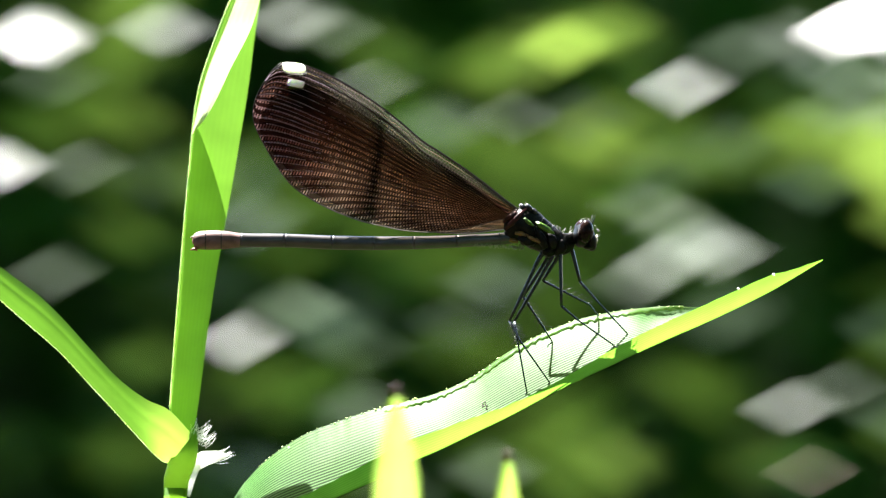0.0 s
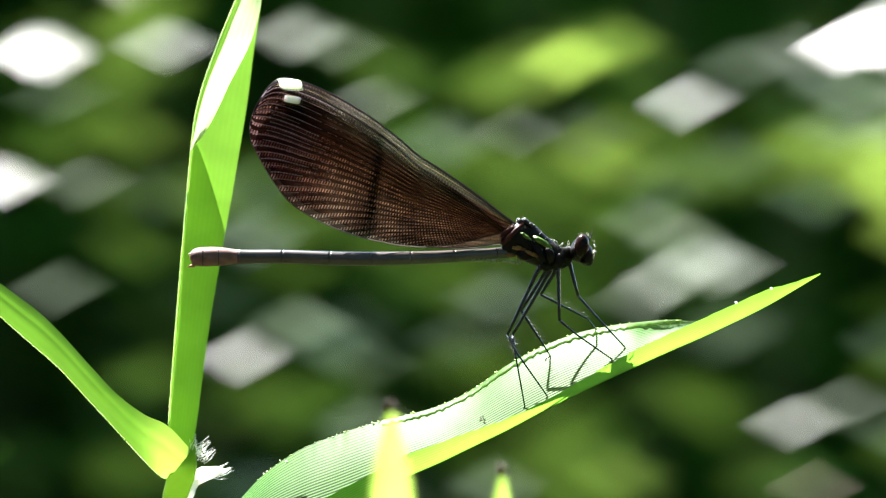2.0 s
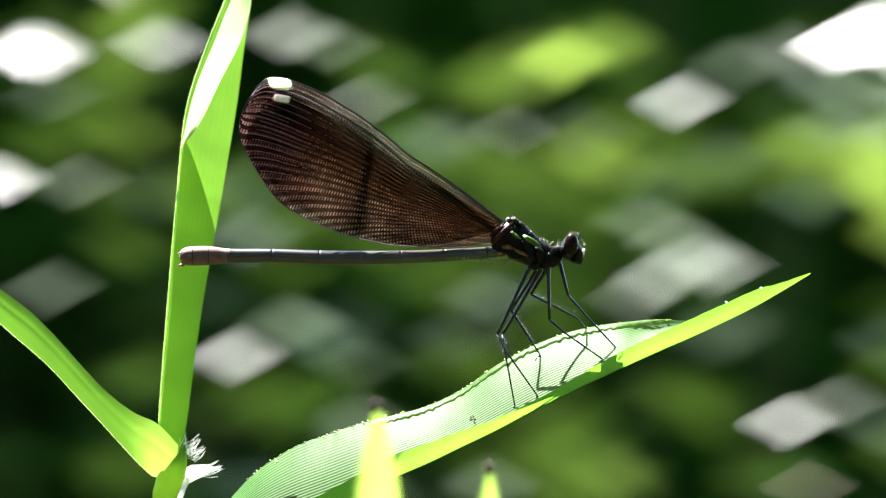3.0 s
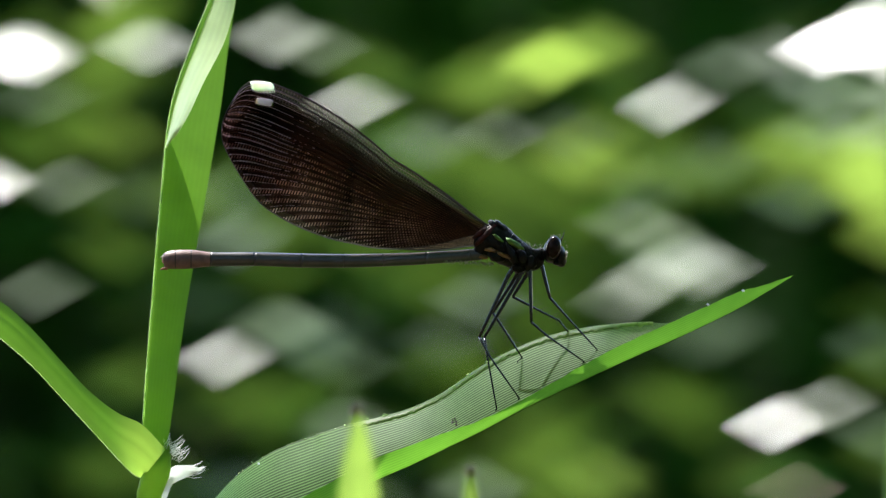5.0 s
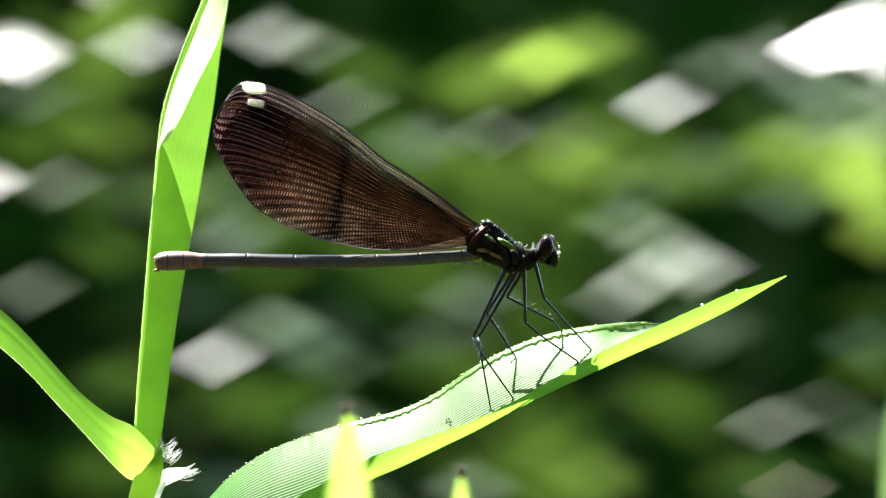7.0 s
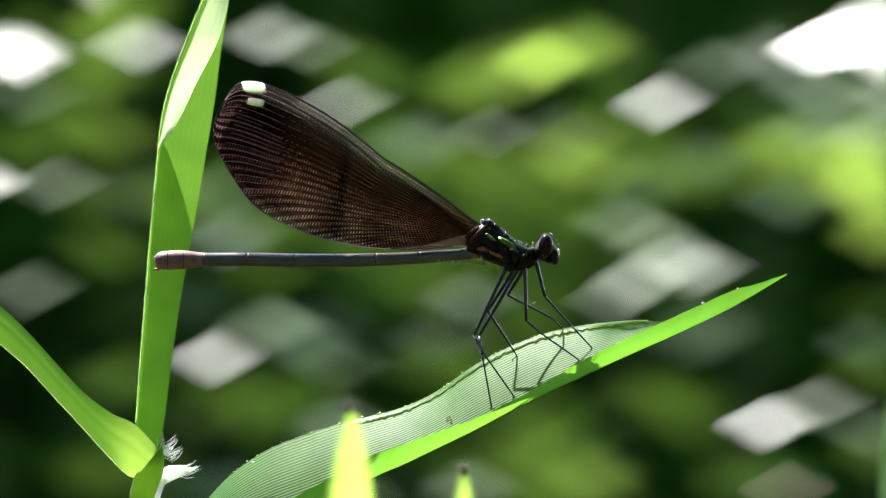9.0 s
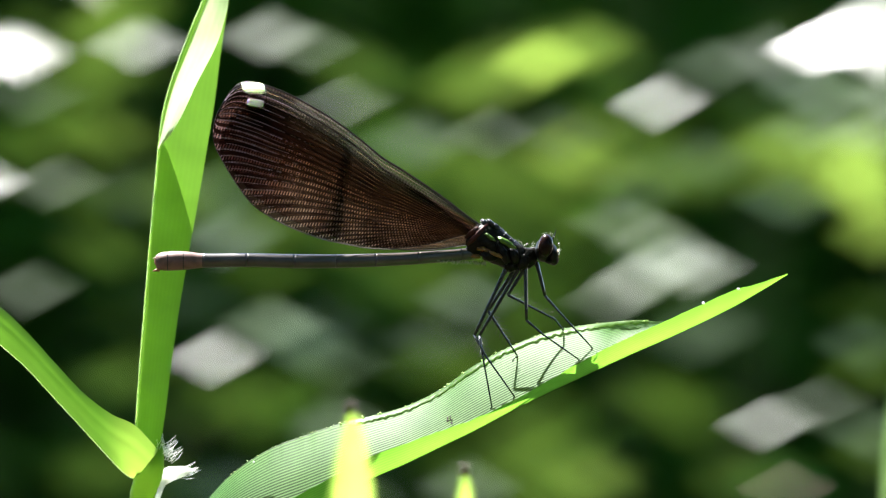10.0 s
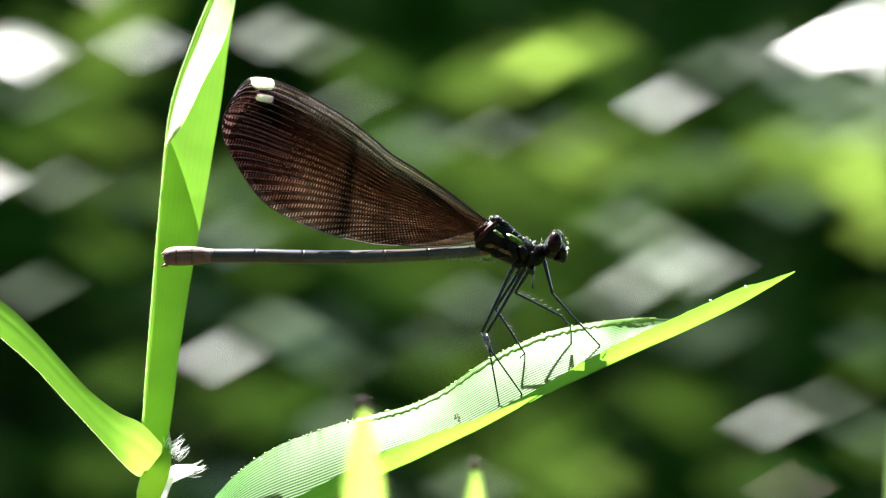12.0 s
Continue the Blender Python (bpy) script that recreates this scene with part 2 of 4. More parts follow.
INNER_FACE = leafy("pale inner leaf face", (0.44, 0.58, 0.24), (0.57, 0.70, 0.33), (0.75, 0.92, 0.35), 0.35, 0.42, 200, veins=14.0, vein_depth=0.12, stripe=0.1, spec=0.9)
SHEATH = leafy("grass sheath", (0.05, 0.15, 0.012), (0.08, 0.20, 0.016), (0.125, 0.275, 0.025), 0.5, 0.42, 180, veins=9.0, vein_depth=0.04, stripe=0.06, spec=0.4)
SIDE = leafy("side leaf", (0.045, 0.16, 0.01), (0.07, 0.22, 0.014), (0.075, 0.18, 0.014), 0.45, 0.42, 180, veins=9.0, vein_depth=0.04, stripe=0.06, spec=0.5, pale_end=(0.78, 1.0, (0.13, 0.32, 0.03), (0.30, 0.48, 0.06)))
ROLLED = leafy("rolled young leaf", (0.08, 0.22, 0.02), (0.12, 0.28, 0.03), (0.55, 0.70, 0.30), 0.8, 0.42, 180, veins=9.0, vein_depth=0.04, stripe=0.06, spec=0.3)
STALK = mottled("grass stalk", (0.16, 0.32, 0.04), (0.22, 0.38, 0.06), 200, 0.4, 0.0, 0.2, 2500, inside=0.9, spec=0.35)
COLLAR = leafy("grass collar", (0.12, 0.28, 0.03), (0.17, 0.34, 0.05), (0.46, 0.66, 0.15), 0.75, 0.4, 180, veins=7.0, vein_depth=0.1, stripe=0.25, spec=0.4)
LOBE = leafy("pale leaf lobe", (0.6, 0.62, 0.5), (0.75, 0.78, 0.66), (0.97, 1.0, 0.9), 0.78, 0.5, 400, spec=0.3)
HAIR = leafy("plant hair", (0.7, 0.72, 0.66), (0.85, 0.87, 0.82), (0.97, 1.0, 0.95), 0.5, 0.4, 500, spec=0.5)
CORN = mottled("pale leaf margin", (0.05, 0.15, 0.02), (0.09, 0.21, 0.04), 700, 0.6, 0.0, 0.2, 2500, inside=0.4, spec=0.15)
SPECK = mottled("dry speck", (0.03, 0.025, 0.02), (0.18, 0.15, 0.11), 2500, 0.8)
THORAX = mottled("dark metallic cuticle", (0.0014, 0.0011, 0.0010), (0.011, 0.0085, 0.0055), 1100, 0.36, 0.0, 0.8, 3500, spec=0.12, distance=0.0001)
ABDOMEN = mottled("slate violet cuticle", (0.017, 0.012, 0.015), (0.040, 0.029, 0.034), 700, 0.34, 0.0, 0.12, 7000, spec=0.75)
ABDOMEN_FRONT = mottled("dark green cuticle", (0.012, 0.012, 0.011), (0.05, 0.042, 0.040), 700, 0.32, 0.0, 0.15, 7000, spec=0.7)
TAIL = mottled("brown tail cuticle", (0.08, 0.034, 0.029), (0.19, 0.092, 0.080), 900, 0.5, 0.0, 0.3, 5000, spec=0.6)
TAIL_END = mottled("reddish tail cuticle", (0.20, 0.05, 0.03), (0.38, 0.13, 0.09), 1200, 0.4)
JOINT = mottled("black joint cuticle", (0.002, 0.002, 0.002), (0.008, 0.007, 0.008), 900, 0.35)
STRIPE = mottled("lime metallic stripe", (0.035, 0.08, 0.006), (0.10, 0.20, 0.014), 1500, 0.4, 0.2)
ROOT = mottled("red brown wing root", (0.014, 0.003, 0.003), (0.06, 0.011, 0.009), 1500, 0.45, spec=0.2)
AMBER = mottled("amber patch", (0.07, 0.030, 0.006), (0.20, 0.085, 0.014), 1500, 0.4)
EYE = mottled("compound eye", (0.005, 0.002, 0.0015), (0.022, 0.008, 0.006), 1200, 0.2, 0.0, 0.02, 14000, spec=0.12)
FACE = mottled("dark face", (0.002, 0.002, 0.002), (0.010, 0.008, 0.006), 1400, 0.34, spec=0.15)
LIP = mottled("pale lip", (0.25, 0.22, 0.14), (0.5, 0.46, 0.34), 2000, 0.35)
LEG = mottled("blue black leg", (0.003, 0.0045, 0.007), (0.010, 0.014, 0.019), 1200, 0.26, 0.0, 0.08, 8000, spec=0.5)
SPINE = mottled("leg spine", (0.02, 0.02, 0.02), (0.07, 0.07, 0.065), 1200, 0.35, spec=0.3)
FLUFF = mottled("pale body hair", (0.22, 0.21, 0.18), (0.5, 0.5, 0.44), 1200, 0.4)
MEMBRANE = wing_membrane("fore wing membrane", 0.0225, 0.034, 1.0, 0.58)
HIND_MEMBRANE = wing_membrane("hind wing membrane", 0.0245, 0.044, 0.6, 0.3, 0.2)
FAR_MEMBRANE = wing_membrane("far wing membrane", 0.0240, 0.042, 0.3, 0.15, 0.5)
VEIN = mottled("wing vein", (0.010, 0.006, 0.006), (0.04, 0.024, 0.022), 1500, 0.32, 0.0, 0.2, 8000, spec=0.9)
FAN = leafy("straw wing vein", (0.30, 0.25, 0.19), (0.50, 0.43, 0.34), (1.0, 0.86, 0.62), 0.65, 0.35, 1500, spec=0.6)
FAN_TIP = leafy("lilac wing vein", (0.14, 0.105, 0.125), (0.28, 0.22, 0.26), (0.54, 0.41, 0.50), 0.4, 0.35, 1500, spec=0.6)
STIGMA = mottled("white wing spot", (0.80, 0.78, 0.72), (0.90, 0.88, 0.84), 900, 0.5, 0.0, 0.1, 5000, inside=1.0)
SHRUB_LEAF = leafy("shrub leaf", (0.02, 0.085, 0.010), (0.04, 0.13, 0.018), (0.235, 0.40, 0.055), 0.4, 0.5, 60, spec=0.06, per_object=True)
YOUNG_LEAF = leafy("young shrub leaf", (0.07, 0.17, 0.02), (0.10, 0.22, 0.03), (0.57, 0.85, 0.14), 0.6, 0.5, 60, spec=0.2, per_object=True)
WAXY_LEAF = leafy("waxy shrub leaf", (0.02, 0.045, 0.012), (0.032, 0.065, 0.02), (0.08, 0.15, 0.03), 0.15, 0.3, 60, spec=0.8, per_object=True)
DRY_LEAF = leafy("dry shrub leaf", (0.20, 0.13, 0.08), (0.30, 0.20, 0.12), (0.35, 0.22, 0.10), 0.3, 0.45, 60, per_object=True)
THICKET_LEAF = leafy("thicket leaf", (0.012, 0.045, 0.010), (0.030, 0.10, 0.020), (0.10, 0.28, 0.03), 0.3, 0.7, 30, spec=0.0, per_island=True)
CROWN_LEAF = leafy("tree leaf", (0.035, 0.085, 0.02), (0.06, 0.13, 0.03), (0.20, 0.40, 0.04), 0.25, 0.45, 30, per_island=True)
BARK = mottled("bark", (0.05, 0.04, 0.03), (0.13, 0.105, 0.08), 6, 0.9, 0.0, 0.9, 30, distance=0.02)
TWIG = mottled("green twig bark", (0.012, 0.028, 0.006), (0.028, 0.055, 0.012), 90, 0.8, spec=0.1)
SOIL = mottled("leaf litter", (0.018, 0.014, 0.008), (0.05, 0.038, 0.022), 9, 0.95, 0.0, 0.9, 70, distance=0.03, spec=0.1)


# ---- ground ----
def ground():
    bm = bmesh.new()
    steps = [-400, -120, -40, -14, -6] + [x * 0.5 for x in range(-8, 9)] + [6, 14, 40, 120, 400]
    rows = []
    for y in steps:
        rows.append([bm.verts.new((x, y, 0.02 * noise.noise(Vector((x * 0.9, y * 0.9, 0))) if abs(x) + abs(y) < 9 else 0.0)) for x in steps])
    for a, b in zip(rows, rows[1:]):
        for i in range(len(steps) - 1):
            bm.faces.new((a[i], a[i + 1], b[i + 1], b[i]))
    me = bpy.data.meshes.new("ground")
    bm.to_mesh(me)
    bm.free()
    me.materials.append(SOIL)
    return tagged(new("ground", me), "brown leaf litter on a woodland floor", "ground", kind="structure")


ground()

# ---- the grass leaf under the damselfly ----
LEAF_U = (300, 340, 372, 420, 480, 540, 600, 660, 720, 780, 840, 900, 960, 1020, 1080, 1140, 1182, 1240, 1300, 1350, 1396)
FAR_V = (985, 930, 880, 832, 793, 770, 750, 736, 719, 690, 648, 616, 592, 578, 570, 566, 567, 551, 523, 505, 484)
NEAR_V = (990, 968, 950, 925, 900, 870, 838, 806, 784, 762, 741, 713, 680, 645, 613, 585, 566, 540, 513, 499, 483)
KEEL_V = (1005, 990, 970, 945, 925, 903, 877, 846, 820, 791, 762, 730, 700, 672, 644, 617, 599, 572, 542, 513, 485)


def leaf_depth(u, v):
    """How far behind the sheet the inner face of the leaf lies there."""
    f, k = curve(LEAF_U, FAR_V, u), curve(LEAF_U, KEEL_V, u)
    w = max(0.0, min(1.0, (k - v) / max(k - f, 1)))
    return far_bow(w, u) * leaf_open(u) + lean_back(u)


def leaf_width(u):
    return max(0.0, min(1.0, (u - 285) / 90, (1400 - u) / 330)) ** 0.7


def leaf_open(u):
    """The leaf folds up towards its tip."""
    t = max(0.0, min(1.0, (u - 1030) / 90))
    return leaf_width(u) * (1 - 0.3 * t * t * (3 - 2 * t))


def far_bow(w, u):
    """Towards the tip the far flap stands up steeper at its rim."""
    t = max(0.0, min(1.0, (u - 1030) / 90))
    return 140 * (w ** 1.1 - t * t * (3 - 2 * t) * max(0.0, w - 0.5) ** 2)


def lean_back(u):
    """The leaf's foot lies farther back."""
    x = max(0.0, 640 - u)
    return 0.25 * x * x / (x + 60)


def grass_leaf():
    leaf = thing("grass_leaf", spot(300, 1000), "bright green folded grass leaf with finely ribbed face", "leaf")

    def inner(a, b):
        u = 300 + 1096 * a
        f, k = curve(LEAF_U, FAR_V, u), curve(LEAF_U, KEEL_V, u)
        ripple = b ** 6 * leaf_width(u) * (1.1 * noise.noise(Vector((u * 0.09, 0, 3))) + 0.15 * math.sin(u * 0.52))
        rib = 0.16 * math.cos(b * 2 * math.pi * 26)
        v = k + (f - k) * b + ripple + rib * 0.3
        return spot(u, v, far_bow(b, u) * leaf_open(u) + lean_back(u) + rib + 0.5 * noise.noise(Vector((u * 0.02, b * 3, 0))))

    bm = bmesh.new()
    sheet(bm, inner, 240, 78, lambda a, b: (a, b))
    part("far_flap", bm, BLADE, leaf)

    # the far margin rolls over a little towards the light
    def rolled(a, b):
        u = 620 + 530 * a
        f, k = curve(LEAF_U, FAR_V, u), curve(LEAF_U, KEEL_V, u)
        fade = min(1.0, a / 0.12, (1 - a) / 0.1)
        wave = 1 + 0.4 * noise.noise(Vector((u * 0.09, 2, 0))) + 0.12 * math.sin(u * 0.47 + 3 * noise.noise(Vector((u * 0.03, 5, 0))))
        w = 1.0 - 7.5 * wave * b / max(k - f, 30)
        return spot(u, k + (f - k) * w - 1.0, far_bow(w, u) * leaf_open(u) + lean_back(u) - 1.0 - fade * (3.2 * math.sin(math.pi * min(1.0, b * 0.75)) * wave))

    bm = bmesh.new()
    sheet(bm, rolled, 200, 6, lambda a, b: (a, 1 - b * 0.06))
    part("rolled_margin", bm, COLLAR, leaf, "margin rolled over in small scallops")

    def outer(a, b):
        u = 300 + 1096 * a
        n, k = curve(LEAF_U, NEAR_V, u), curve(LEAF_U, KEEL_V, u)
        wob = b ** 4 * 1.6 * noise.noise(Vector((u * 0.05, 7, 0)))
        bulge = math.sin(b * math.pi) * 6
        return spot(u, k + (n - k) * b + wob, lean_back(u) - (bulge + 26 * b ** 1.2) * leaf_width(u) - 2.2)

    bm = bmesh.new()
    sheet(bm, outer, 200, 16, lambda a, b: (a, b * 0.33))
    part("near_flap", bm, BLADE_BACK, leaf)

    # keel along the fold
    bm = bmesh.new()
    us = [300 + 1090 * i / 80 for i in range(81)]
    tube(bm, [spot(u, curve(LEAF_U, KEEL_V, u) - 1, lean_back(u) - 1) for u in us], [U * (1.3 * leaf_width(u) + 0.5) for u in us], 6)
    part("midrib", bm, BLADE, leaf)

    # rim beads
    rnd = random.Random(4)
    bm = bmesh.new()
    u = 400.0
    while u < 1150:
        f = curve(LEAF_U, FAR_V, u)
        r = rnd.uniform(0.7, 1.35) * (1.35 if 600 < u < 900 else 1.0)
        blob(bm, spot(u, f + rnd.uniform(-1.5, 2.0), far_bow(1, u) * leaf_open(u) + lean_back(u) - 1.5), (U * r * rnd.uniform(1.6, 3.0), U * r, U * r), rnd.uniform(-40, 60), 1, 0.4)
        u += rnd.uniform(5, 11)
    part("margin_teeth", bm, CORN, leaf, "pale beaded margin")

    # shadow-side stem that carries the leaf, down to the soil
    bm = bmesh.new()
    pts = [spot(318, 988, lean_back(318)), spot(285, 1020, 150), spot(265, 1120, 150), spot(255, 1600, 130), spot(240, 3500, 60), spot(250, 8460, 90)]
    tube(bm, pts, [U * 6, U * 14, U * 17, U * 20, U * 24, U * 28], 10)
    part("stem", bm, STALK, leaf)

    # small specks of dirt
    for (u, v, n) in ((800, 744, 7), (796, 740, 5), (876, 735, 4)):
        bm = bmesh.new()
        for i in range(n):
            uu, vv = u + rnd.uniform(-3, 3), v + rnd.uniform(-6, 5)
            blob(bm, spot(uu, vv, leaf_depth(uu, vv) - 1.5), (U * 1.2, U * 1.5, U * 2.2), rnd.uniform(0, 90), 1)
        part("speck", bm, SPECK, leaf, "dark speck of dirt")
    for (u, v) in ((1247, 533), (1309, 508), (452, 815)):
        bm = bmesh.new()
        blob(bm, spot(u, v + 2, -(6 + 26 * max(0.0, (curve(LEAF_U, KEEL_V, u) - v - 2) / 34)) * leaf_width(u) - 3 if u > 1200 else leaf_depth(u, v) - 2), (U * 3.2, U * 2, U * 2.4), rnd.uniform(0, 60), 1)
        part("pale_speck", bm, HAIR, leaf, "tiny pale speck")
    return leaf


grass_leaf()

# ---- the grass stalk with its rolled upright leaf and drooping side leaf ----
ROLL_V = (-420, -300, -200, -100, 0, 40, 100, 150, 200, 260, 350, 450, 550, 650, 750, 830)
ROLL_L = (428.8, 421.5, 412, 392, 362, 345, 322, 304, 291, 283, 275, 266, 258, 250, 243, 240)
ROLL_R = (429.2, 425.5, 421, 418, 408, 402, 393, 387, 380, 370, 355, 337, 320, 306, 293, 280)


def deep(u, v, d=0.0):
    """The stalk stands a little behind the damselfly."""
    return spot(u, v, d + 240 - 50 * max(0.0, min(1.0, (v - 350) / 350)))


def roll_depth(v):
    return curve((-420, -300, -200, -100, -50, 0, 50, 100, 200, 300, 450, 830), (113, 105, 97, 84, 76, 68, 58, 47, 22, 6, 3, 0), v)


def grass_stalk():
    st = thing("grass_stalk", deep(255, 900, 0), "green grass stalk with rolled upright leaf and hairy collar", "grass stalk")

    def ridge(v):
        """Where the fold of the upright leaf runs: from the tip across to its left edge."""
        l, r = curve(ROLL_V, ROLL_L, v), curve(ROLL_V, ROLL_R, v)
        e = curve((-420, -330, -100, 0, 30, 80, 150, 200, 240, 262, 300, 900), (429.1, 426, 417.5, 408, 402, 386, 350, 327, 304, 286, 270, 200), v)
        return max(l + 0.5, min(e, r - 0.5))

    def front(a, b):
        v = -420 + 1250 * a
        l, r = curve(ROLL_V, ROLL_L, v), curve(ROLL_V, ROLL_R, v)
        lean = 0.45 if v < 260 else max(0.2, 0.45 - 0.001 * (v - 260))
        return deep(l + (r - l) * b, v, roll_depth(v) + lean * (r - l) * b - 4 * math.sin(math.pi * b) + 0.5 * math.sin(v * 0.02))

    bm = bmesh.new()
    sheet(bm, front, 140, 24, lambda a, b: (a, b))
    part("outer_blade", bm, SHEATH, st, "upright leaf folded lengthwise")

    def inner(a, b):
        v = 240 + 590 * a
        l, r = curve(ROLL_V, ROLL_L, v), curve(ROLL_V, ROLL_R, v)
        w = (r - l) * min(0.97, 0.02 + 0.95 * (a / 0.31) ** 0.9)
        c = 2 * b - 1
        return deep(l + 1 + w * b, v, roll_depth(v) + 3.5 + 0.5 * w * b + 3 * (1 - c * c))

    bm = bmesh.new()
    sheet(bm, inner, 40, 14, lambda a, b: (a, b))
    part("inner_blade", bm, ROLLED, st, "inner leaf still rolled up")

    # the margin folded over towards the lens, turned up to the sun
    def flap(a, b):
        v = -420 + 684 * a
        l, e = curve(ROLL_V, ROLL_L, v), ridge(v)
        # no wider than lets the sun pass over it to the wings
        lift = min(8 + 1.4 * (e - l), max(5.0, 168 + roll_depth(v) - (472 - v) / 2.29)) * min(1.0, (264 - v) / 30)
        l += 0.16 * (e - l)
        return deep(l + (e - l) * b, v, roll_depth(v) - 2 - lift * b - 5 * math.sin(math.pi * b) - 1.5)

    bm = bmesh.new()
    sheet(bm, flap, 70, 16, lambda a, b: (a, b * 0.3))
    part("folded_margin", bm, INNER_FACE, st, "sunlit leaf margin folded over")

    # pale edge line
    bm = bmesh.new()
    vs = [-400 + 20 * i for i in range(59)]
    tube(bm, [deep(curve(ROLL_V, ROLL_L, v) + 1.2, v, roll_depth(v) - 1) for v in vs], [U * 1.9] * len(vs), 6)
    part("leaf_edge", bm, CORN, st, "pale leaf edge")

    # side leaf
    up_u = (-420, -200, 0, 50, 100, 150, 200, 243, 284)
    up_v = (310, 405, 541, 587, 642, 695, 733, 754, 797)
    lo_u = (-420, -200, 0, 50, 100, 150, 200, 228, 243)
    lo_v = (318, 440, 608, 652, 706, 760, 815, 842, 848)
    ts = (0, 0.25, 0.5, 0.58, 0.66, 0.74, 0.84, 0.93, 1.0)

    def side(a, b):
        t = a
        p = (curve(ts, up_u, t), curve(ts, up_v, t))
        q = (curve(ts, lo_u, t), curve(ts, lo_v, t))
        trough = math.sin(b * math.pi)
        fold = 5 * math.exp(-((b - 0.62) / 0.1) ** 2)
        return deep(q[0] + (p[0] - q[0]) * b, q[1] + (p[1] - q[1]) * b,
                    10 - 80 * b * (0.06 + 0.62 * a) - 18 * trough * (0.4 + 0.6 * a) + fold * 0.5 - 60 * (1 - a) ** 2)

    bm = bmesh.new()
    sheet(bm, side, 90, 30, lambda a, b: (a, b * 0.4))
    part("side_leaf", bm, SIDE, st, "side leaf bending away from the stalk")
    bm = bmesh.new()
    tube(bm, [side(0.1 + 0.9 * i / 50, 0.0) for i in range(50)], [U * 0.9] * 50, 6)
    part("leaf_edge", bm, CORN, st, "pale leaf edge")
    bm = bmesh.new()
    rnd = random.Random(8)
    for i in range(46):
        t = 0.28 + 0.5 * i / 46
        p = side(t, 0.0)
        blob(bm, p, (U * rnd.uniform(1.4, 2.2),) * 3, 0, 1)
    part("margin_teeth", bm, CORN, st, "tiny saw teeth on the leaf margin")

    # collar and culm
    bm = bmesh.new()
    tube(bm, [deep(288, 790, 8), deep(284, 806, 6), deep(278, 822, 4), deep(270, 838, 2), deep(261, 856, 0), deep(255, 876, 0), deep(253, 905, 0)],
         [U * 3, U * 10, U * 17, U * 22, U * 23.5, U * 22.5, U * 21.5], 20, 0.75)
    part("collar", bm, COLLAR, st, "swollen collar where the leaf leaves the stalk")
    bm = bmesh.new()
    tube(bm, [deep(253, 890, 0), deep(252, 1000, 2), deep(246, 1800, 20), deep(230, 4000, 60), deep(240, 8460, 100)],
         [U * 20.5, U * 22, U * 24, U * 27, U * 30], 16, 0.9)
    part("culm", bm, COLLAR, st)
    bm = bmesh.new()
    tube(bm, [deep(272, 862, 20), deep(288, 848, 18), deep(306, 838, 14), deep(326, 834, 10), deep(342, 832, 8), deep(354, 829, 6)], [U * 8, U * 13, U * 13, U * 9, U * 4, U * 1], 14, 0.5)
    tube(bm, [deep(296, 845, 14), deep(286, 862, 16), deep(279, 880, 16), deep(276, 905, 16)], [U * 6, U * 8, U * 7, U * 3], 12, 0.5)
    for v in bm.verts:
        v.co += Vector((noise.noise(v.co * 1800), 0, noise.noise(v.co * 1800 + Vector((9, 0, 0))))) * U * 4
    part("auricle", bm, LOBE, st, "pale ear-shaped lobe fringed with hairs")
    for cu, cv, n, a0, a1, length in ((286, 800, 26, 5, 95, 42), (300, 812, 14, 10, 70, 30), (324, 836, 16, -18, 22, 36), (284, 868, 10, 160, 300, 14)):
        bm = bmesh.new()
        for i in range(n):
            ang = radians(rnd.uniform(a0, a1))
            ln = length * rnd.uniform(0.5, 1.0)
            p0 = (cu + rnd.uniform(-7, 8), cv + rnd.uniform(-10, 10), rnd.uniform(-2, 22))
            dz = rnd.uniform(-12, 12)
            p1 = (p0[0] + ln * 0.55 * math.cos(ang), p0[1] - ln * 0.55 * math.sin(ang), p0[2] + dz)
            p2 = (p0[0] + ln * math.cos(ang + 0.15), p0[1] - ln * math.sin(ang + 0.15), p0[2] + dz * 1.6)
            tube(bm, [deep(*p0), deep(*p1), deep(*p2)], [U * 0.65, U * 0.45, U * 0.18], 4)
        part("hair_tuft", bm, HAIR, st, "tuft of white hairs")
    return st


STALK_THING = grass_stalk()


# ---- two grass tips close to the lens ----
def grass_tip(u, v, width, depth, lean, label, group="grass tips before the lens", bend=0.8):
    d = depth * U
    base = at(u + lean, 8460 - 30 * (abs(depth) / 100), d)
    base.z = 0
    g = thing("grass_shoot", at(u, v, d), label, "grass", group)

    def blade(a, b):
        h = a ** 1.0
        w = width * (1 - math.exp(-h * 27)) + 20 * h
        x = u + lean * h + (b - 0.5) * w
        return at(x, v + 3200 * h, d + U * (10 * (2 * b - 1) ** 2 + min(260.0, bend * 3200 * h)))

    bm = bmesh.new()
    sheet(bm, lambda a, b: blade(a * a, b), 60, 10, lambda a, b: (a, b * 0.3))
    part("blade", bm, TIP_BLADE if depth < 0 else BLADE, g)
    if depth < 0:
        bm = bmesh.new()
        tube(bm, [blade(0.0, 0.5) + Vector((0, 0, U * 3)), blade(0.002, 0.5), blade(0.0045, 0.5)], [U * 2, U * 5, U * 5.5], 8)
        part("dry_tip", bm, TAIL, g, "withered brown tip")
    bm = bmesh.new()
    pts = [blade(0.9, 0.5), blade(1.0, 0.5), at(u + lean, 6000, d + U * 280), base + Vector((0, 0, -0.005))]
    tube(bm, pts, [U * 20, U * 30, U * 30, U * 34], 8)
    part("stem", bm, STALK, g)
    return g


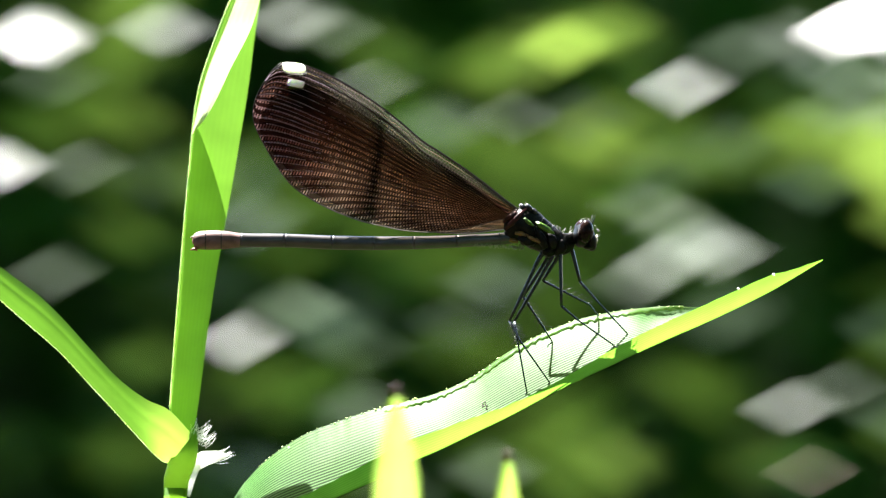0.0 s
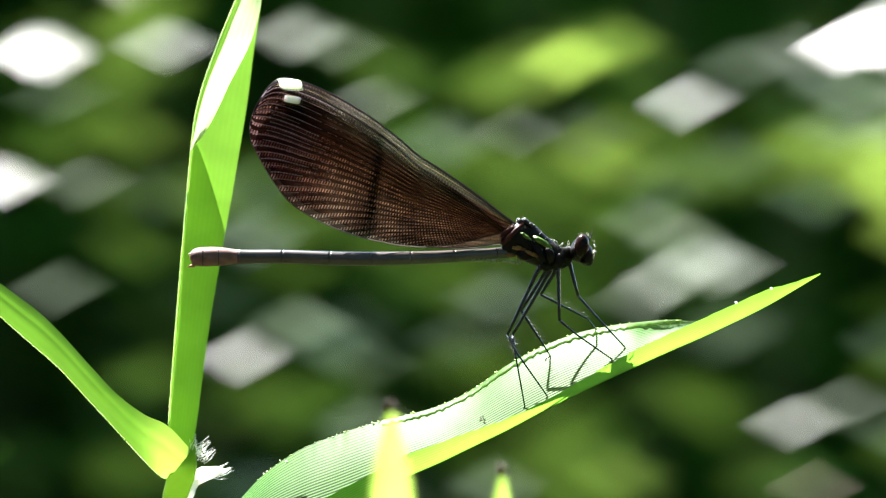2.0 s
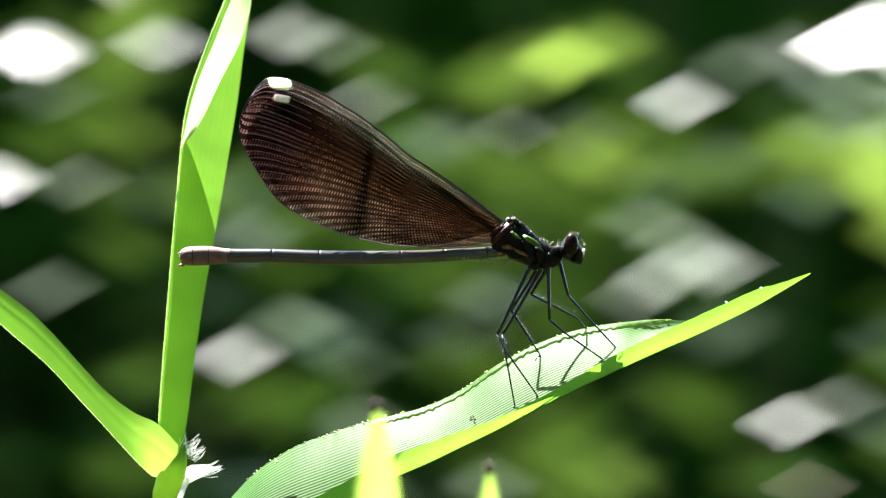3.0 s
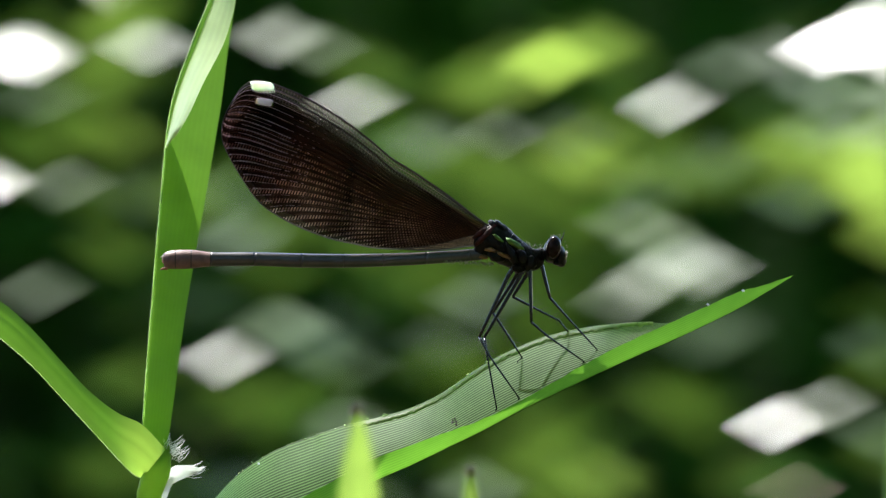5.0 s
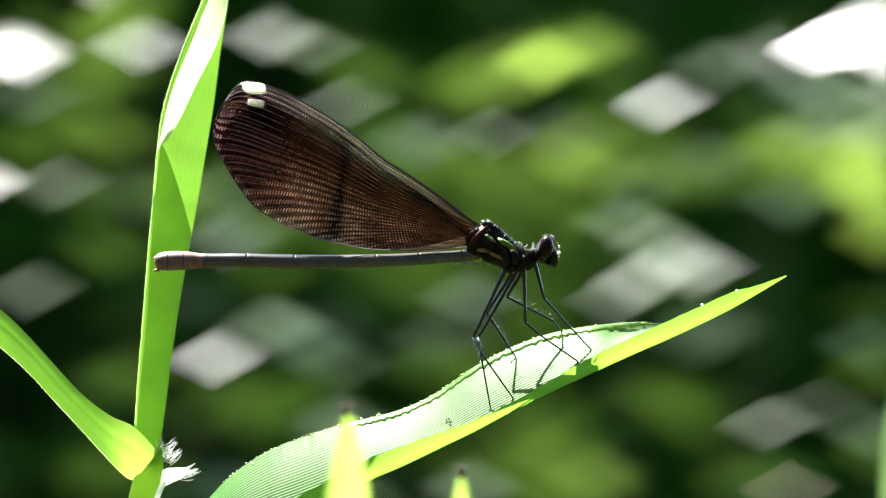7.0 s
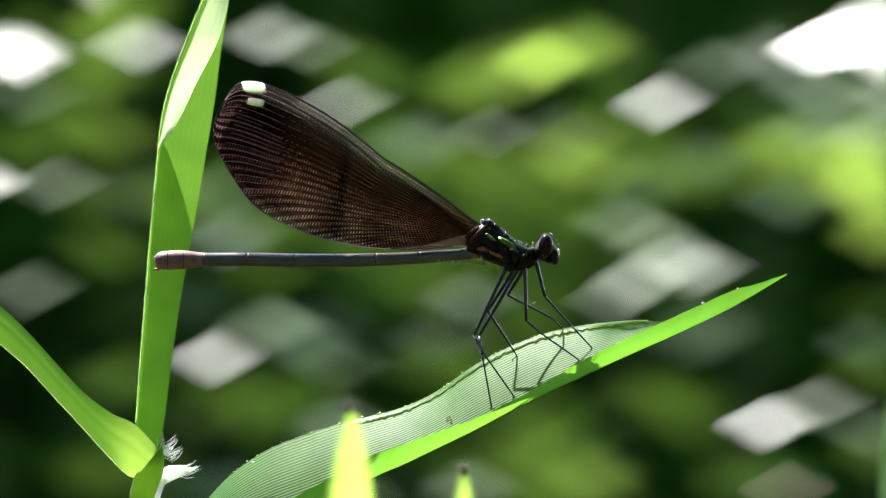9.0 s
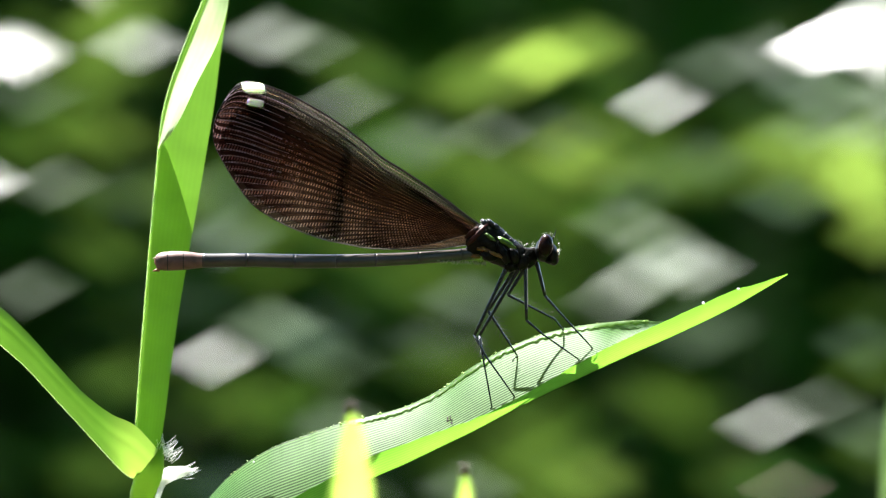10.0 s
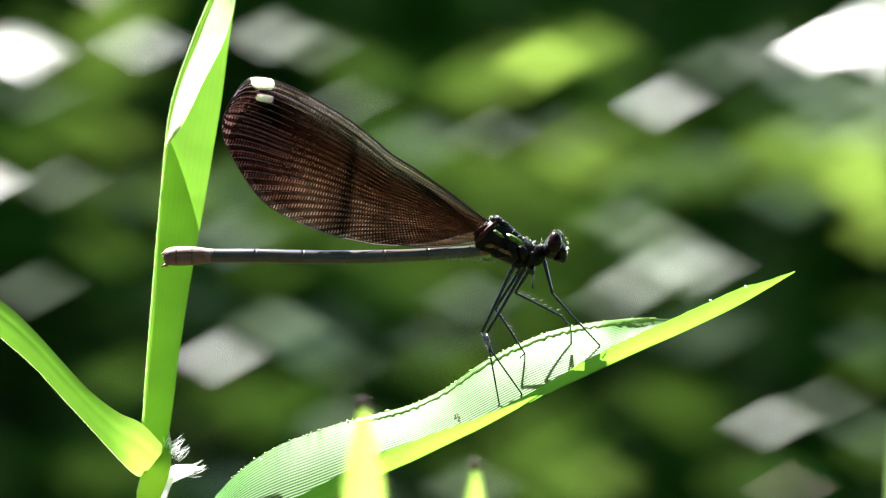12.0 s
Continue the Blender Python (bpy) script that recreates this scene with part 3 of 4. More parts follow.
TIP_A = grass_tip(626, 712, 92, -2000, 12, "pale green grass tip standing upright, out of focus")
TIP_B = grass_tip(825, 822, 66, -1700, -8, "short pale green grass tip, out of focus")
grass_tip(1588, 640, 70, 1900, 30, "tall green grass blade standing behind, out of focus", "grass blades", 0.05)


# ---- the damselfly ----
def leg_mesh(pts, radii, seg=7):
    bm = bmesh.new()
    fine, rr = [], []
    for i in range(len(pts) - 1):
        for k in range(4):
            t = k / 4
            fine.append(Vector(pts[i]).lerp(Vector(pts[i + 1]), t))
            rr.append((radii[i] * (1 - t) + radii[i + 1] * t) * (1.0 + 0.06 * math.sin(9 * (i + t))))
    fine.append(Vector(pts[-1]))
    rr.append(radii[-1])
    tube(bm, fine, rr, seg)
    return bm


def spines(bm, p, q, count, length, rnd, down=1):
    p, q = Vector(p), Vector(q)
    d = (q - p).normalized()
    for i in range(count):
        o = p.lerp(q, (i + 0.5) / count)
        side = Vector((d.z, rnd.uniform(-0.7, 0.7), -d.x)) * down
        e = o + (side.normalized() * 0.75 + d * 0.6).normalized() * length * rnd.uniform(0.7, 1.1)
        tube(bm, [o, o.lerp(e, 0.5), e], [U * 0.42, U * 0.32, U * 0.14], 4)


def wing(name, parent, depth, drop, size, near, lower=1.0):
    """One wing: membrane, stout leading vein, long veins and the white spot. drop and size set hind wings off from fore wings."""
    base, axis, rise = Vector((853, 404)), Vector((-0.929, -0.370)), Vector((0.370, -0.929))
    base = base + Vector((0.2, 1.0)) * drop
    knots = (0, 0.06, 0.15, 0.25, 0.35, 0.41, 0.5, 0.61, 0.70, 0.78, 0.86, 0.938, 0.972, 0.992, 1.001, 1.006)
    top = (6, 13, 26, 38, 48, 53, 68, 83, 91, 96, 97, 92.5, 82, 63, 42, 19)
    low = (-8, -26, -60, -87, -105, -111, -119, -121, -117, -107, -83, -53, -37, -22, -9, 4)

    def place(u, q):
        c = (curve(knots, top, u), curve(knots, low, u))
        h = c[1] * lower + (c[0] - c[1] * lower) * q
        w = base + (axis * (505 * u) + rise * h) * size
        camber = 5.0 * math.sin(q * math.pi) * math.sin(min(u, 1) * math.pi)
        ridge = 0.8 * math.sin(q * 34 - u * 8)
        return spot(w.x, w.y, depth + camber * (1 if near else -1) + ridge)

    def along(a):
        return 1.006 * (1 - (1 - a) ** 1.6)

    def sweep(u):
        s = max(0.0, u - 0.2) ** 1.3
        return 0.36 * (1 - math.exp(-5 * s)), 1 - 0.45 * u ** 4

    def field(u, q):
        """Long veins follow equal values of this: they leave the leading margin's direction and bend down to the trailing one."""
        a, c = sweep(u)
        g = 1 - q
        return (g - a * g * g) * c

    def on_field(u, f):
        """The share across the wing at which the field has that value, or nothing past the margin."""
        a, c = sweep(u)
        f = f / c
        if a < 1e-4:
            g = f
        elif 4 * a * f < 1:
            g = (1 - math.sqrt(1 - 4 * a * f)) / (2 * a)
        else:
            return None
        return 1 - g if g < 0.99 else None

    bm = bmesh.new()
    grid = sheet(bm, lambda a, b: place(along(a), b), 90, 44)
    spot_of = {v: (along(i / 90), j / 44) for i, line in enumerate(grid) for j, v in enumerate(line)}
    by_rows, by_span = bm.loops.layers.uv.new("rows"), bm.loops.layers.uv.new("span")
    for f in bm.faces:
        for loop in f.loops:
            u, q = spot_of[loop.vert]
            loop[by_rows].uv = (2.35 * u, field(u, q))
            loop[by_span].uv = (u, q)
    wg = part(name, bm, FAR_MEMBRANE if not near else MEMBRANE if lower == 1.0 else HIND_MEMBRANE, parent)

    # stout margins
    bm = bmesh.new()
    us = [along(i / 60) for i in range(61)]
    tube(bm, [place(u, 1.0) for u in us] + [place(u, 0.0) for u in us[::-1]], [U * (2.0 - 1.2 * u) for u in us] + [U * 0.7] * 61, 5)
    for q, r in ((0.955, 0.45), (0.915, 0.45)):
        tube(bm, [place(u, q) for u in us[:50]], [U * r] * 50, 5)
    part("leading_vein", bm, VEIN, wg, "dark stout wing margin")

    # ladder of short veins behind the leading margin
    bm = bmesh.new()
    if near:
        for k in range(78):
            u = 0.05 + k * 0.0115
            for q0, q1, lean in ((1.0, 0.955, 0.0), (0.955, 0.915, 0.003), (0.915, 0.86, 0.006)):
                tube(bm, [place(u + lean, q0), place(u + lean - 0.002, q1)], [U * 0.55, U * 0.45], 4, cap=False)
        if lower < 1.0:
            # open cells along the trailing margin
            for q in (0.10, 0.21, 0.33):
                tube(bm, [place(0.05 + 0.012 * k, q) for k in range(32)], [U * 0.55] * 32, 4, cap=False)
            for k in range(36):
                u = 0.06 + k * 0.0105
                for q0, q1, lean in ((0.0, 0.10, 0.0), (0.10, 0.21, 0.005), (0.21, 0.33, 0.0)):
                    tube(bm, [place(u + lean, q0), place(u + lean, q1)], [U * 0.6, U * 0.6], 4, cap=False)
        part("vein_ladder", bm, VEIN, wg, "dark cross veins along the wing margin", kind="stuff")
    else:
        bm.free()

    # long veins that bend to the trailing margin
    fan, tip_fan = bmesh.new(), bmesh.new()
    rnd = random.Random(17)
    for i in range(2, 50, 1 if near else 6):
        spots = []
        for k in range(101 if near else 41):
            u = k / (100 if near else 40)
            q = on_field(u, 0.02 * i)
            if q is None:
                break
            # every second vein starts only where the field spreads
            if i % 2 == 0 or (u > 0.38 and q < 0.62):
                spots.append((u, q))
        if len(spots) < 5:
            continue
        if not near or lower < 1.0:
            tube(fan, [place(u, q) for u, q in spots], [U * 0.4] * len(spots), 4, cap=False)
            continue
        # beads between the cross veins, stouter towards the trailing margin
        for (u0, q0), (u1, q1) in zip(spots, spots[1:]):
            stout = 0.30 + 1.5 * max(min(1.0, max(0.0, u0 - 0.25) / 0.4) * max(0.0, min(1.0, (0.80 - q0) / 0.35)), 0.8 * max(0.0, min(1.0, (0.3 - q0) / 0.2)))
            p, e = place(u0, q0), place(u1, q1)
            lift = Vector((0, -0.8 * U, 0))
            tall = (e - p).cross(Vector((0, 1, 0))).normalized() * (U * (0.45 + 0.6 * stout) * rnd.uniform(0.5, 1.1) * (0.6 if i % 2 else 1.0) * min(1.0, (u0 - 0.55) / 0.25))
            if u0 < 0.62 + rnd.uniform(0, 0.16) or (i % 2 and u0 > 0.93):
                continue
            film = tip_fan
            a, b = p.lerp(e, 0.05) + lift, p.lerp(e, 0.85) + lift
            film.faces.new([film.verts.new(c) for c in (a - tall, b - tall, b + tall, a + tall)])
    if near and lower == 1.0:
        part("vein_fan", tip_fan, FAN_TIP, wg, "lilac grey veins towards the wing tip", kind="stuff")
        fan.free()
    else:
        part("vein_fan", fan, FAN, wg, "straw-coloured veins fanning over the wing", kind="stuff")
        tip_fan.free()

    # white spot near the tip, a small pad over both faces
    bm = bmesh.new()

    def pad(a, b):
        bulge = (3.6 if lower == 1.0 else 10.5) * (max(0.0, 1 - abs(2 * a - 1) ** 4) * max(0.0, 1 - abs(2 * b - 1) ** 4)) ** 0.5
        slim = 1 - 0.25 * abs(2 * a - 1) ** 3
        x, y = 431 + 41 * a + 3 * (b - 0.5), 153.5 + (b - 0.5) * 19 * slim + 2.0 * (a - 0.5)
        if lower < 1.0:
            x, y = 430 + 33 * a - 4 * (b - 0.5), 157.5 + (b - 0.5) * 15 * slim + 5.0 * (a - 0.5)
        w = base + Vector((x - 853, y - 404)) * size
        return spot(w.x, w.y, depth + 0.6 * (1 if near else -1)), Vector((0, U * bulge, 0))

    sheet(bm, lambda a, b: pad(a, b)[0] - pad(a, b)[1], 10, 7)
    sheet(bm, lambda a, b: pad(a, b)[0] + pad(a, b)[1], 10, 7)
    bmesh.ops.remove_doubles(bm, verts=bm.verts, dist=1e-7)
    bmesh.ops.recalc_face_normals(bm, faces=bm.faces)
    part("wing_spot", bm, STIGMA, wg, "white spot near the wing tip")
    return wg


def damselfly():
    fly = thing("damselfly", spot(887, 440, 83), "dark damselfly with smoky brown wings, slate abdomen and white wing spots", "damselfly")
    M = 83.0   # the body's middle plane, over the leaf's far flap
    rnd = random.Random(21)

    def pt(u, v, d=0.0):
        return spot(u, v, M + d)

    # thorax
    bm = bmesh.new()
    stations = [(828, 447, 9), (836, 444, 14), (846, 432, 26), (857, 426, 35), (870, 428, 36), (886, 438, 33), (902, 447, 29), (918, 453, 25.5), (930, 455, 23), (940, 452, 20), (948, 446, 12), (957, 441, 8)]
    us = [s[0] for s in stations]
    fine = [828 + 129 * i / 40 for i in range(41)]
    tube(bm, [pt(u, curve(us, [s[1] for s in stations], u)) for u in fine], [U * 0.92 * curve(us, [s[2] for s in stations], u) for u in fine], 28, 0.78)
    for v in bm.verts:
        n = noise.noise(v.co * 1500)
        v.co.y += U * 3.5 * n
        v.co.z += U * 2.0 * noise.noise(v.co * 1300 + Vector((5, 0, 0)))
    thorax = part("thorax", bm, THORAX, fly, "dark metallic thorax")
    for u, v, lu, lv, tilt, d in ((893, 446, 22, 8, 62, -23), (868, 452, 16, 9, 20, -22), (912, 452, 15, 9, 70, -19), (928, 462, 11, 14, 10, -14), (905, 470, 12, 9, 20, -12)):
        bm = bmesh.new()
        blob(bm, pt(u, v, d), (U * lu, U * 8, U * lv), tilt, 3, 0.35)
        part("body_plate", bm, THORAX, thorax)
    for s in (-1, 1):
        bm = bmesh.new()
        tube(bm, [pt(830, 432, 15 * s), pt(842, 421, 21 * s), pt(854, 408, 21 * s), pt(866, 395, 14 * s)], [U * 3, U * 5, U * 4.5, U * 2.5], 10, 0.6)
        tube(bm, [pt(826, 420, 9 * s), pt(836, 412, 14 * s), pt(850, 404, 17 * s)], [U * 2, U * 5, U * 5], 8, 0.6)
        part("wing_root", bm, ROOT, thorax, "red brown wing root")
    bm = bmesh.new()
    for u, v, r in ((862, 392, 6), (872, 391, 5), (882, 398, 5), (855, 412, 8), (846, 424, 8)):
        blob(bm, pt(u, v + 2, -8), (U * r * 1.8, U * 9, U * r * 0.8), 38, 2, 0.5)
        blob(bm, pt(u, v + 2, 8), (U * r * 1.8, U * 9, U * r * 0.8), 38, 2, 0.5)
    part("wing_base", bm, JOINT, thorax)
    for name, mat, u, v, lu, lv, tilt, d, lab in (("stripe", STRIPE, 901, 429, 18, 5.0, 32, -27, "lime green stripe"), ("stripe", STRIPE, 871, 419, 11, 3.0, 38, -28, "small lime green stripe"),
                                                  ("patch", AMBER, 858, 440, 11, 4, 12, -26, "amber brown patch"), ("patch", AMBER, 880, 449, 13, 3.5, 25, -28, "amber brown patch"),
                                                  ("patch", AMBER, 845, 452, 8, 4, 10, -18, "amber brown patch")):
        bm = bmesh.new()
        blob(bm, pt(u, v, d), (U * lu, U * 3.0, U * lv), tilt, 3, 0.5)
        part(name, bm, mat, thorax, lab)
    bm = bmesh.new()
    for i in range(120):
        u = rnd.uniform(834, 948)
        k = [curve(us, [s[j] for s in stations], u) for j in (1, 2)]
        if i % 3:
            ang, ln = rnd.uniform(0.7, 2.2), rnd.uniform(4, 9)
        else:
            ang, ln = rnd.uniform(-2.6, -0.6), rnd.uniform(5, 12)
        if ang < 0 and u > 900:
            continue
        p0 = pt(u + 0.9 * k[1] * 0.1 * math.cos(ang), k[0] - k[1] * 0.96 * math.sin(ang), rnd.uniform(-16, 6))
        p1 = p0 + Vector((math.cos(ang) * ln + rnd.uniform(-3, 3), rnd.uniform(-5, 5), math.sin(ang) * ln)) * U
        tube(bm, [p0, p1], [U * 0.36, U * 0.14], 3)
    for i in range(150):
        u = rnd.uniform(772, 862)
        p0 = pt(u, 458 + 0.06 * (u - 772) + rnd.uniform(-2, 1), rnd.uniform(-9, 2))
        p1 = p0 + Vector((rnd.uniform(-5, 5), rnd.uniform(-4, 1), -rnd.uniform(2, 7))) * U
        tube(bm, [p0, p1], [U * 0.5, U * 0.2], 3)
    part("body_hair", bm, FLUFF, thorax, "fine pale hairs")

    # abdomen, ring by ring
    edges = (842, 822, 745, 668, 598, 524, 440, 362, 328, 300, 279)
    mid_u = (270, 300, 330, 362, 440, 524, 598, 668, 745, 822, 850)
    mid_v = (463, 461, 460, 460, 459, 461, 461, 459, 455, 449, 446)
    half = (14, 17, 16.5, 12.8, 12.2, 12.6, 12.2, 11.6, 11, 10.5, 10.5)
    for i in range(10):
        a, b = edges[i], edges[i + 1]
        bm = bmesh.new()
        n = 22
        pts, rr = [], []
        for k in range(n + 1):
            t = k / n
            u = a + (b - a) * t
            r = curve(mid_u, half, u)
            if i < 7:
                r *= 1.0 + 0.008 * math.exp(-(t / 0.05) ** 2) + 0.015 * math.exp(-((1 - t) / 0.06) ** 2)
            if i == 9:
                r *= 1.0 - 0.28 * t ** 4
            pts.append(pt(u, curve(mid_u, mid_v, u)))
            rr.append(U * r)
        tube(bm, pts, rr, 20, 0.92)
        m = ABDOMEN_FRONT if i < 2 else (ABDOMEN if i < 7 else TAIL)
        seg = part("abdomen_ring", bm, m, fly, "" if i < 7 else "brownish tail ring")
        bm = bmesh.new()
        tube(bm, [pt(b - 0.8, curve(mid_u, mid_v, b)), pt(b + 0.7, curve(mid_u, mid_v, b))], [U * (curve(mid_u, half, b) * (1.004 if i < 7 else 1.01))] * 2, 20, 0.92)
        if i < 9:
            part("ring_joint", bm, JOINT, seg, "thin black ring")
        else:
            bm.free()
    bm = bmesh.new()
    blob(bm, pt(284, 461), (U * 8, U * 11, U * 11), 0, 3, 0.2)
    tail = part("tail_tip", bm, TAIL_END, fly, "reddish tail tip")
    for v0, v1 in ((452, 457), (474, 479)):
        bm = bmesh.new()
        tube(bm, [pt(286, v0 + 3, -5), pt(279, v0 + 3, -5), pt(273, v1, -5)], [U * 3, U * 2.2, U * 0.6], 6)
        part("tail_hook", bm, LIP if v0 < 460 else TAIL_END, tail)

    # head
    bm = bmesh.new()
    blob(bm, pt(966, 441), (U * 17, U * 32, U * 22), 8, 3, 0.06)
    blob(bm, pt(981, 450), (U * 11, U * 20, U * 20), -8, 3, 0.1)
    head = part("head", bm, FACE, fly, "dark head", pivot=pt(955, 441))
    for side in (-1, 1):
        bm = bmesh.new()
        blob(bm, pt(969, 434, side * 27), (U * 13.8, U * 17, U * 21), 6, 4)
        part("eye", bm, EYE, head, "glossy dark reddish brown eye")
    bm = bmesh.new()
    blob(bm, pt(981, 459, -4), (U * 7, U * 14, U * 8), 30, 3, 0.15)
    blob(bm, pt(975, 462, -4), (U * 8, U * 12, U * 5), 10, 3, 0.15)
    part("mouthparts", bm, FACE, head)
    bm = bmesh.new()
    blob(bm, pt(991, 449, -5), (U * 2.2, U * 9, U * 9.0), 4, 3, 0.2)
    part("lip", bm, LIP, head, "pale glinting lip")
    for side in (-1, 1):
        bm = bmesh.new()
        tube(bm, [pt(981, 424, side * 12), pt(986, 414, side * 14), pt(988, 405, side * 18)], [U * 2, U * 1.0, U * 0.4], 5)
        part("antenna", bm, JOINT, head)
    bm = bmesh.new()
    for i in range(30):
        a = rnd.uniform(-0.4, 2.0)
        p0 = pt(972 + 20 * math.cos(a), 441 - 27 * math.sin(a), rnd.uniform(-20, 10))
        ln = rnd.uniform(2, 5)
        tube(bm, [p0, p0 + Vector((math.cos(a) * ln, rnd.uniform(-3, 3), math.sin(a) * ln)) * U], [U * 0.26, U * 0.1], 3)
    part("head_hair", bm, FLUFF, head, "fine pale hairs")

    # legs: hip, knee, ankle, toe, and the hip's and knee's depth before the middle plane
    legs = [
        ("hind", -10, -16, (903, 468), (893, 484), (842, 592), (860, 626), (913, 701), 9, 22),
        ("middle", -6, -12, (915, 466), (918, 478), (851, 593), (856, 626), (873, 720), 9, 20),
        ("hind", 10, 16, (905, 468), (910, 480), (866, 549), (902, 604), (918, 629), 8, 20),
        ("middle", 8, 12, (922, 468), (927, 480), (901, 521), (984, 564), (1000, 584), 8, 20),
        ("front", -12, -22, (930, 455), (932, 475), (934, 566), (962, 590), (1028, 636), 0, 12),
        ("front", 6, 2, (945, 455), (953, 468), (967, 523), (1000, 560), (1051, 615), 0, 12),
    ]
    made = []
    for kind, d0, d1, hip, top, knee, ankle, toe, n, ln in legs:
        foot_d = leaf_depth(toe[0], toe[1]) - 1.5 - M
        da = d1 + (foot_d - d1) * 0.5
        bm = leg_mesh([pt(hip[0], hip[1], d0), pt(top[0], top[1], d0), pt(knee[0], knee[1], d1)], [U * 5.2, U * 4.0, U * 2.8])
        leg = part(kind + "_leg", bm, LEG, fly, pivot=pt(top[0], top[1], d0))
        bm = leg_mesh([pt(knee[0], knee[1], d1), pt(ankle[0], ankle[1], da), pt(toe[0], toe[1], foot_d)], [U * 2.5, U * 1.8, U * 1.35])
        shin = part("shin", bm, LEG, leg, pivot=pt(knee[0], knee[1], d1))
        bm = bmesh.new()
        hook = 1.0 if (kind, d0) == ("hind", 10) else 0.3
        bend, claw = (toe[0] - 7 * hook, toe[1] + 5 * hook), (toe[0] - 9 * hook, toe[1] + 9 * hook)
        tube(bm, [pt(toe[0], toe[1], foot_d), pt(*bend, leaf_depth(*bend) - 1.0 - M), pt(*claw, leaf_depth(*claw) - 1.0 - M)], [U * 1.4, U * 1.1, U * 0.7], 5)
        part("foot", bm, LEG, shin, pivot=pt(toe[0], toe[1], foot_d))
        bm = bmesh.new()
        p, q = pt(knee[0], knee[1], d1), pt(ankle[0], ankle[1], da)
        if n:
            spines(bm, p, q, n, U * ln, rnd, -1)
            spines(bm, p, q, n - 1, U * ln * 0.8, rnd, 1)
            part("spine_row", bm, SPINE, shin, "row of fine spines")
        else:
            bm.free()
        made.append(leg)

    # wings, folded together over the back
    wing("fore_wing", fly, M - 9, 0, 1.0, True)
    wing("hind_wing", fly, M - 4, 21, 0.99, True, 0.765)
    wing("hind_wing", fly, M + 4, 23, 0.985, False, 0.755)
    wing("fore_wing", fly, M + 9, 2, 0.998, False)
    return fly, head, made


FLY, HEAD, LEGS = damselfly()


# ---- shrubs behind ----
def leaf_shape(name, length, width, mat):
    """An ovate leaf, folded a little along its midrib, with a stalk; stem end at the origin, tip along x, face up z."""
    bm = bmesh.new()
    n = 7
    rows = []
    for i in range(n + 1):
        t = i / n
        w = width * 0.5 * math.sin(math.pi * t ** 0.8) ** 0.8 if 0 < t < 1 else width * 0.02
        x, z = length * t, -0.03 * length * t * t
        rows.append([bm.verts.new((x, -w, z + 0.04 * w)), bm.verts.new((x, 0, z)), bm.verts.new((x, w, z + 0.04 * w))])
    for a, b in zip(rows, rows[1:]):
        bm.faces.new((a[0], b[0], b[1], a[1]))
        bm.faces.new((a[1], b[1], b[2], a[2]))
    for f in bm.faces:
        f.smooth = True
    me = bpy.data.meshes.new(name)
    bm.to_mesh(me)
    bm.free()
    me.materials.append(mat)
    return me


def facing(normal, spin):
    """A turn whose z axis is the normal."""
    return Vector(normal).to_track_quat("Z", "Y").to_matrix().to_4x4() @ pose(0, 0, 0, 0, 0, spin)


GLINT = (SUN + Vector((0, -1, 0))).normalized()     # a face turned so throws the sun at the lens
# the shrub's sunlit leaves, at their places in the drawing: u, v, how much light each sends, leaf length
GLOSSY = [
    (18, 92, 2.6, 62), (46, 94, 1.6, 56), (252, 78, 0.55, 46), (-45, 322, 0.9, 54), (100, 326, 0.13, 46), (55, 513, 0.10, 70), (385, 632, 0.62, 48), (1172, 182, 0.66, 44),
    (1265, 118, 0.075, 38), (1300, 106, 0.05, 38), (1372, 100, 0.16, 48), (1455, 84, 1.6, 54), (1500, 70, 3.0, 66), (1538, 40, 2.4, 62), (1560, 90, 1.4, 60), (1592, 20, 2.0, 66), (1588, 175, 0.3, 90), (1535, 185, 0.26, 90),
    (1195, 458, 0.30, 50), (1130, 500, 0.30, 50), (1235, 478, 0.16, 48), (1095, 528, 0.15, 48), (1160, 425, 0.09, 52), (1545, 770, 0.08, 56),
]
SHEENY = [
    (1480, 165, 0.14, 84), (1505, 232, 0.09, 70), (1565, 236, 0.12, 70), (1425, 150, 0.07, 60),
    (480, 62, 0.32, 60), (548, 82, 0.17, 46), (880, 228, 0.2, 44), (742, 248, 0.10, 60), (832, 528, 0.05, 42), (772, 600, 0.03, 42), (60, 174, 0.06, 54), (1250, 285, 0.04, 42),
    (1130, 330, 0.04, 48), (1400, 358, 0.035, 52), (830, 862, 0.07, 50), (600, 755, 0.10, 54), (485, 572, 0.12, 80), (545, 612, 0.05, 70), (600, 645, 0.03, 70),
    (410, 420, 0.09, 60), (1110, 395, 0.15, 60), (1440, 225, 0.14, 60), (1530, 610, 0.03, 48),
]
YOUNG = [
    (960, 106, 0.55, 64), (1040, 78, 0.18, 80), (905, 112, 0.2, 80), (1400, 255, 0.12, 90), (1350, 262, 0.08, 80), (1520, 308, 0.42, 90), (1552, 350, 0.34, 90), (1562, 405, 0.22, 90),
    (1492, 292, 0.25, 80), (1540, 248, 0.3, 80), (1005, 282, 0.22, 90), (1070, 300, 0.11, 80), (1420, 325, 0.05, 80), (1060, 852, 0.16, 80), (1120, 395, 0.06, 80),
]
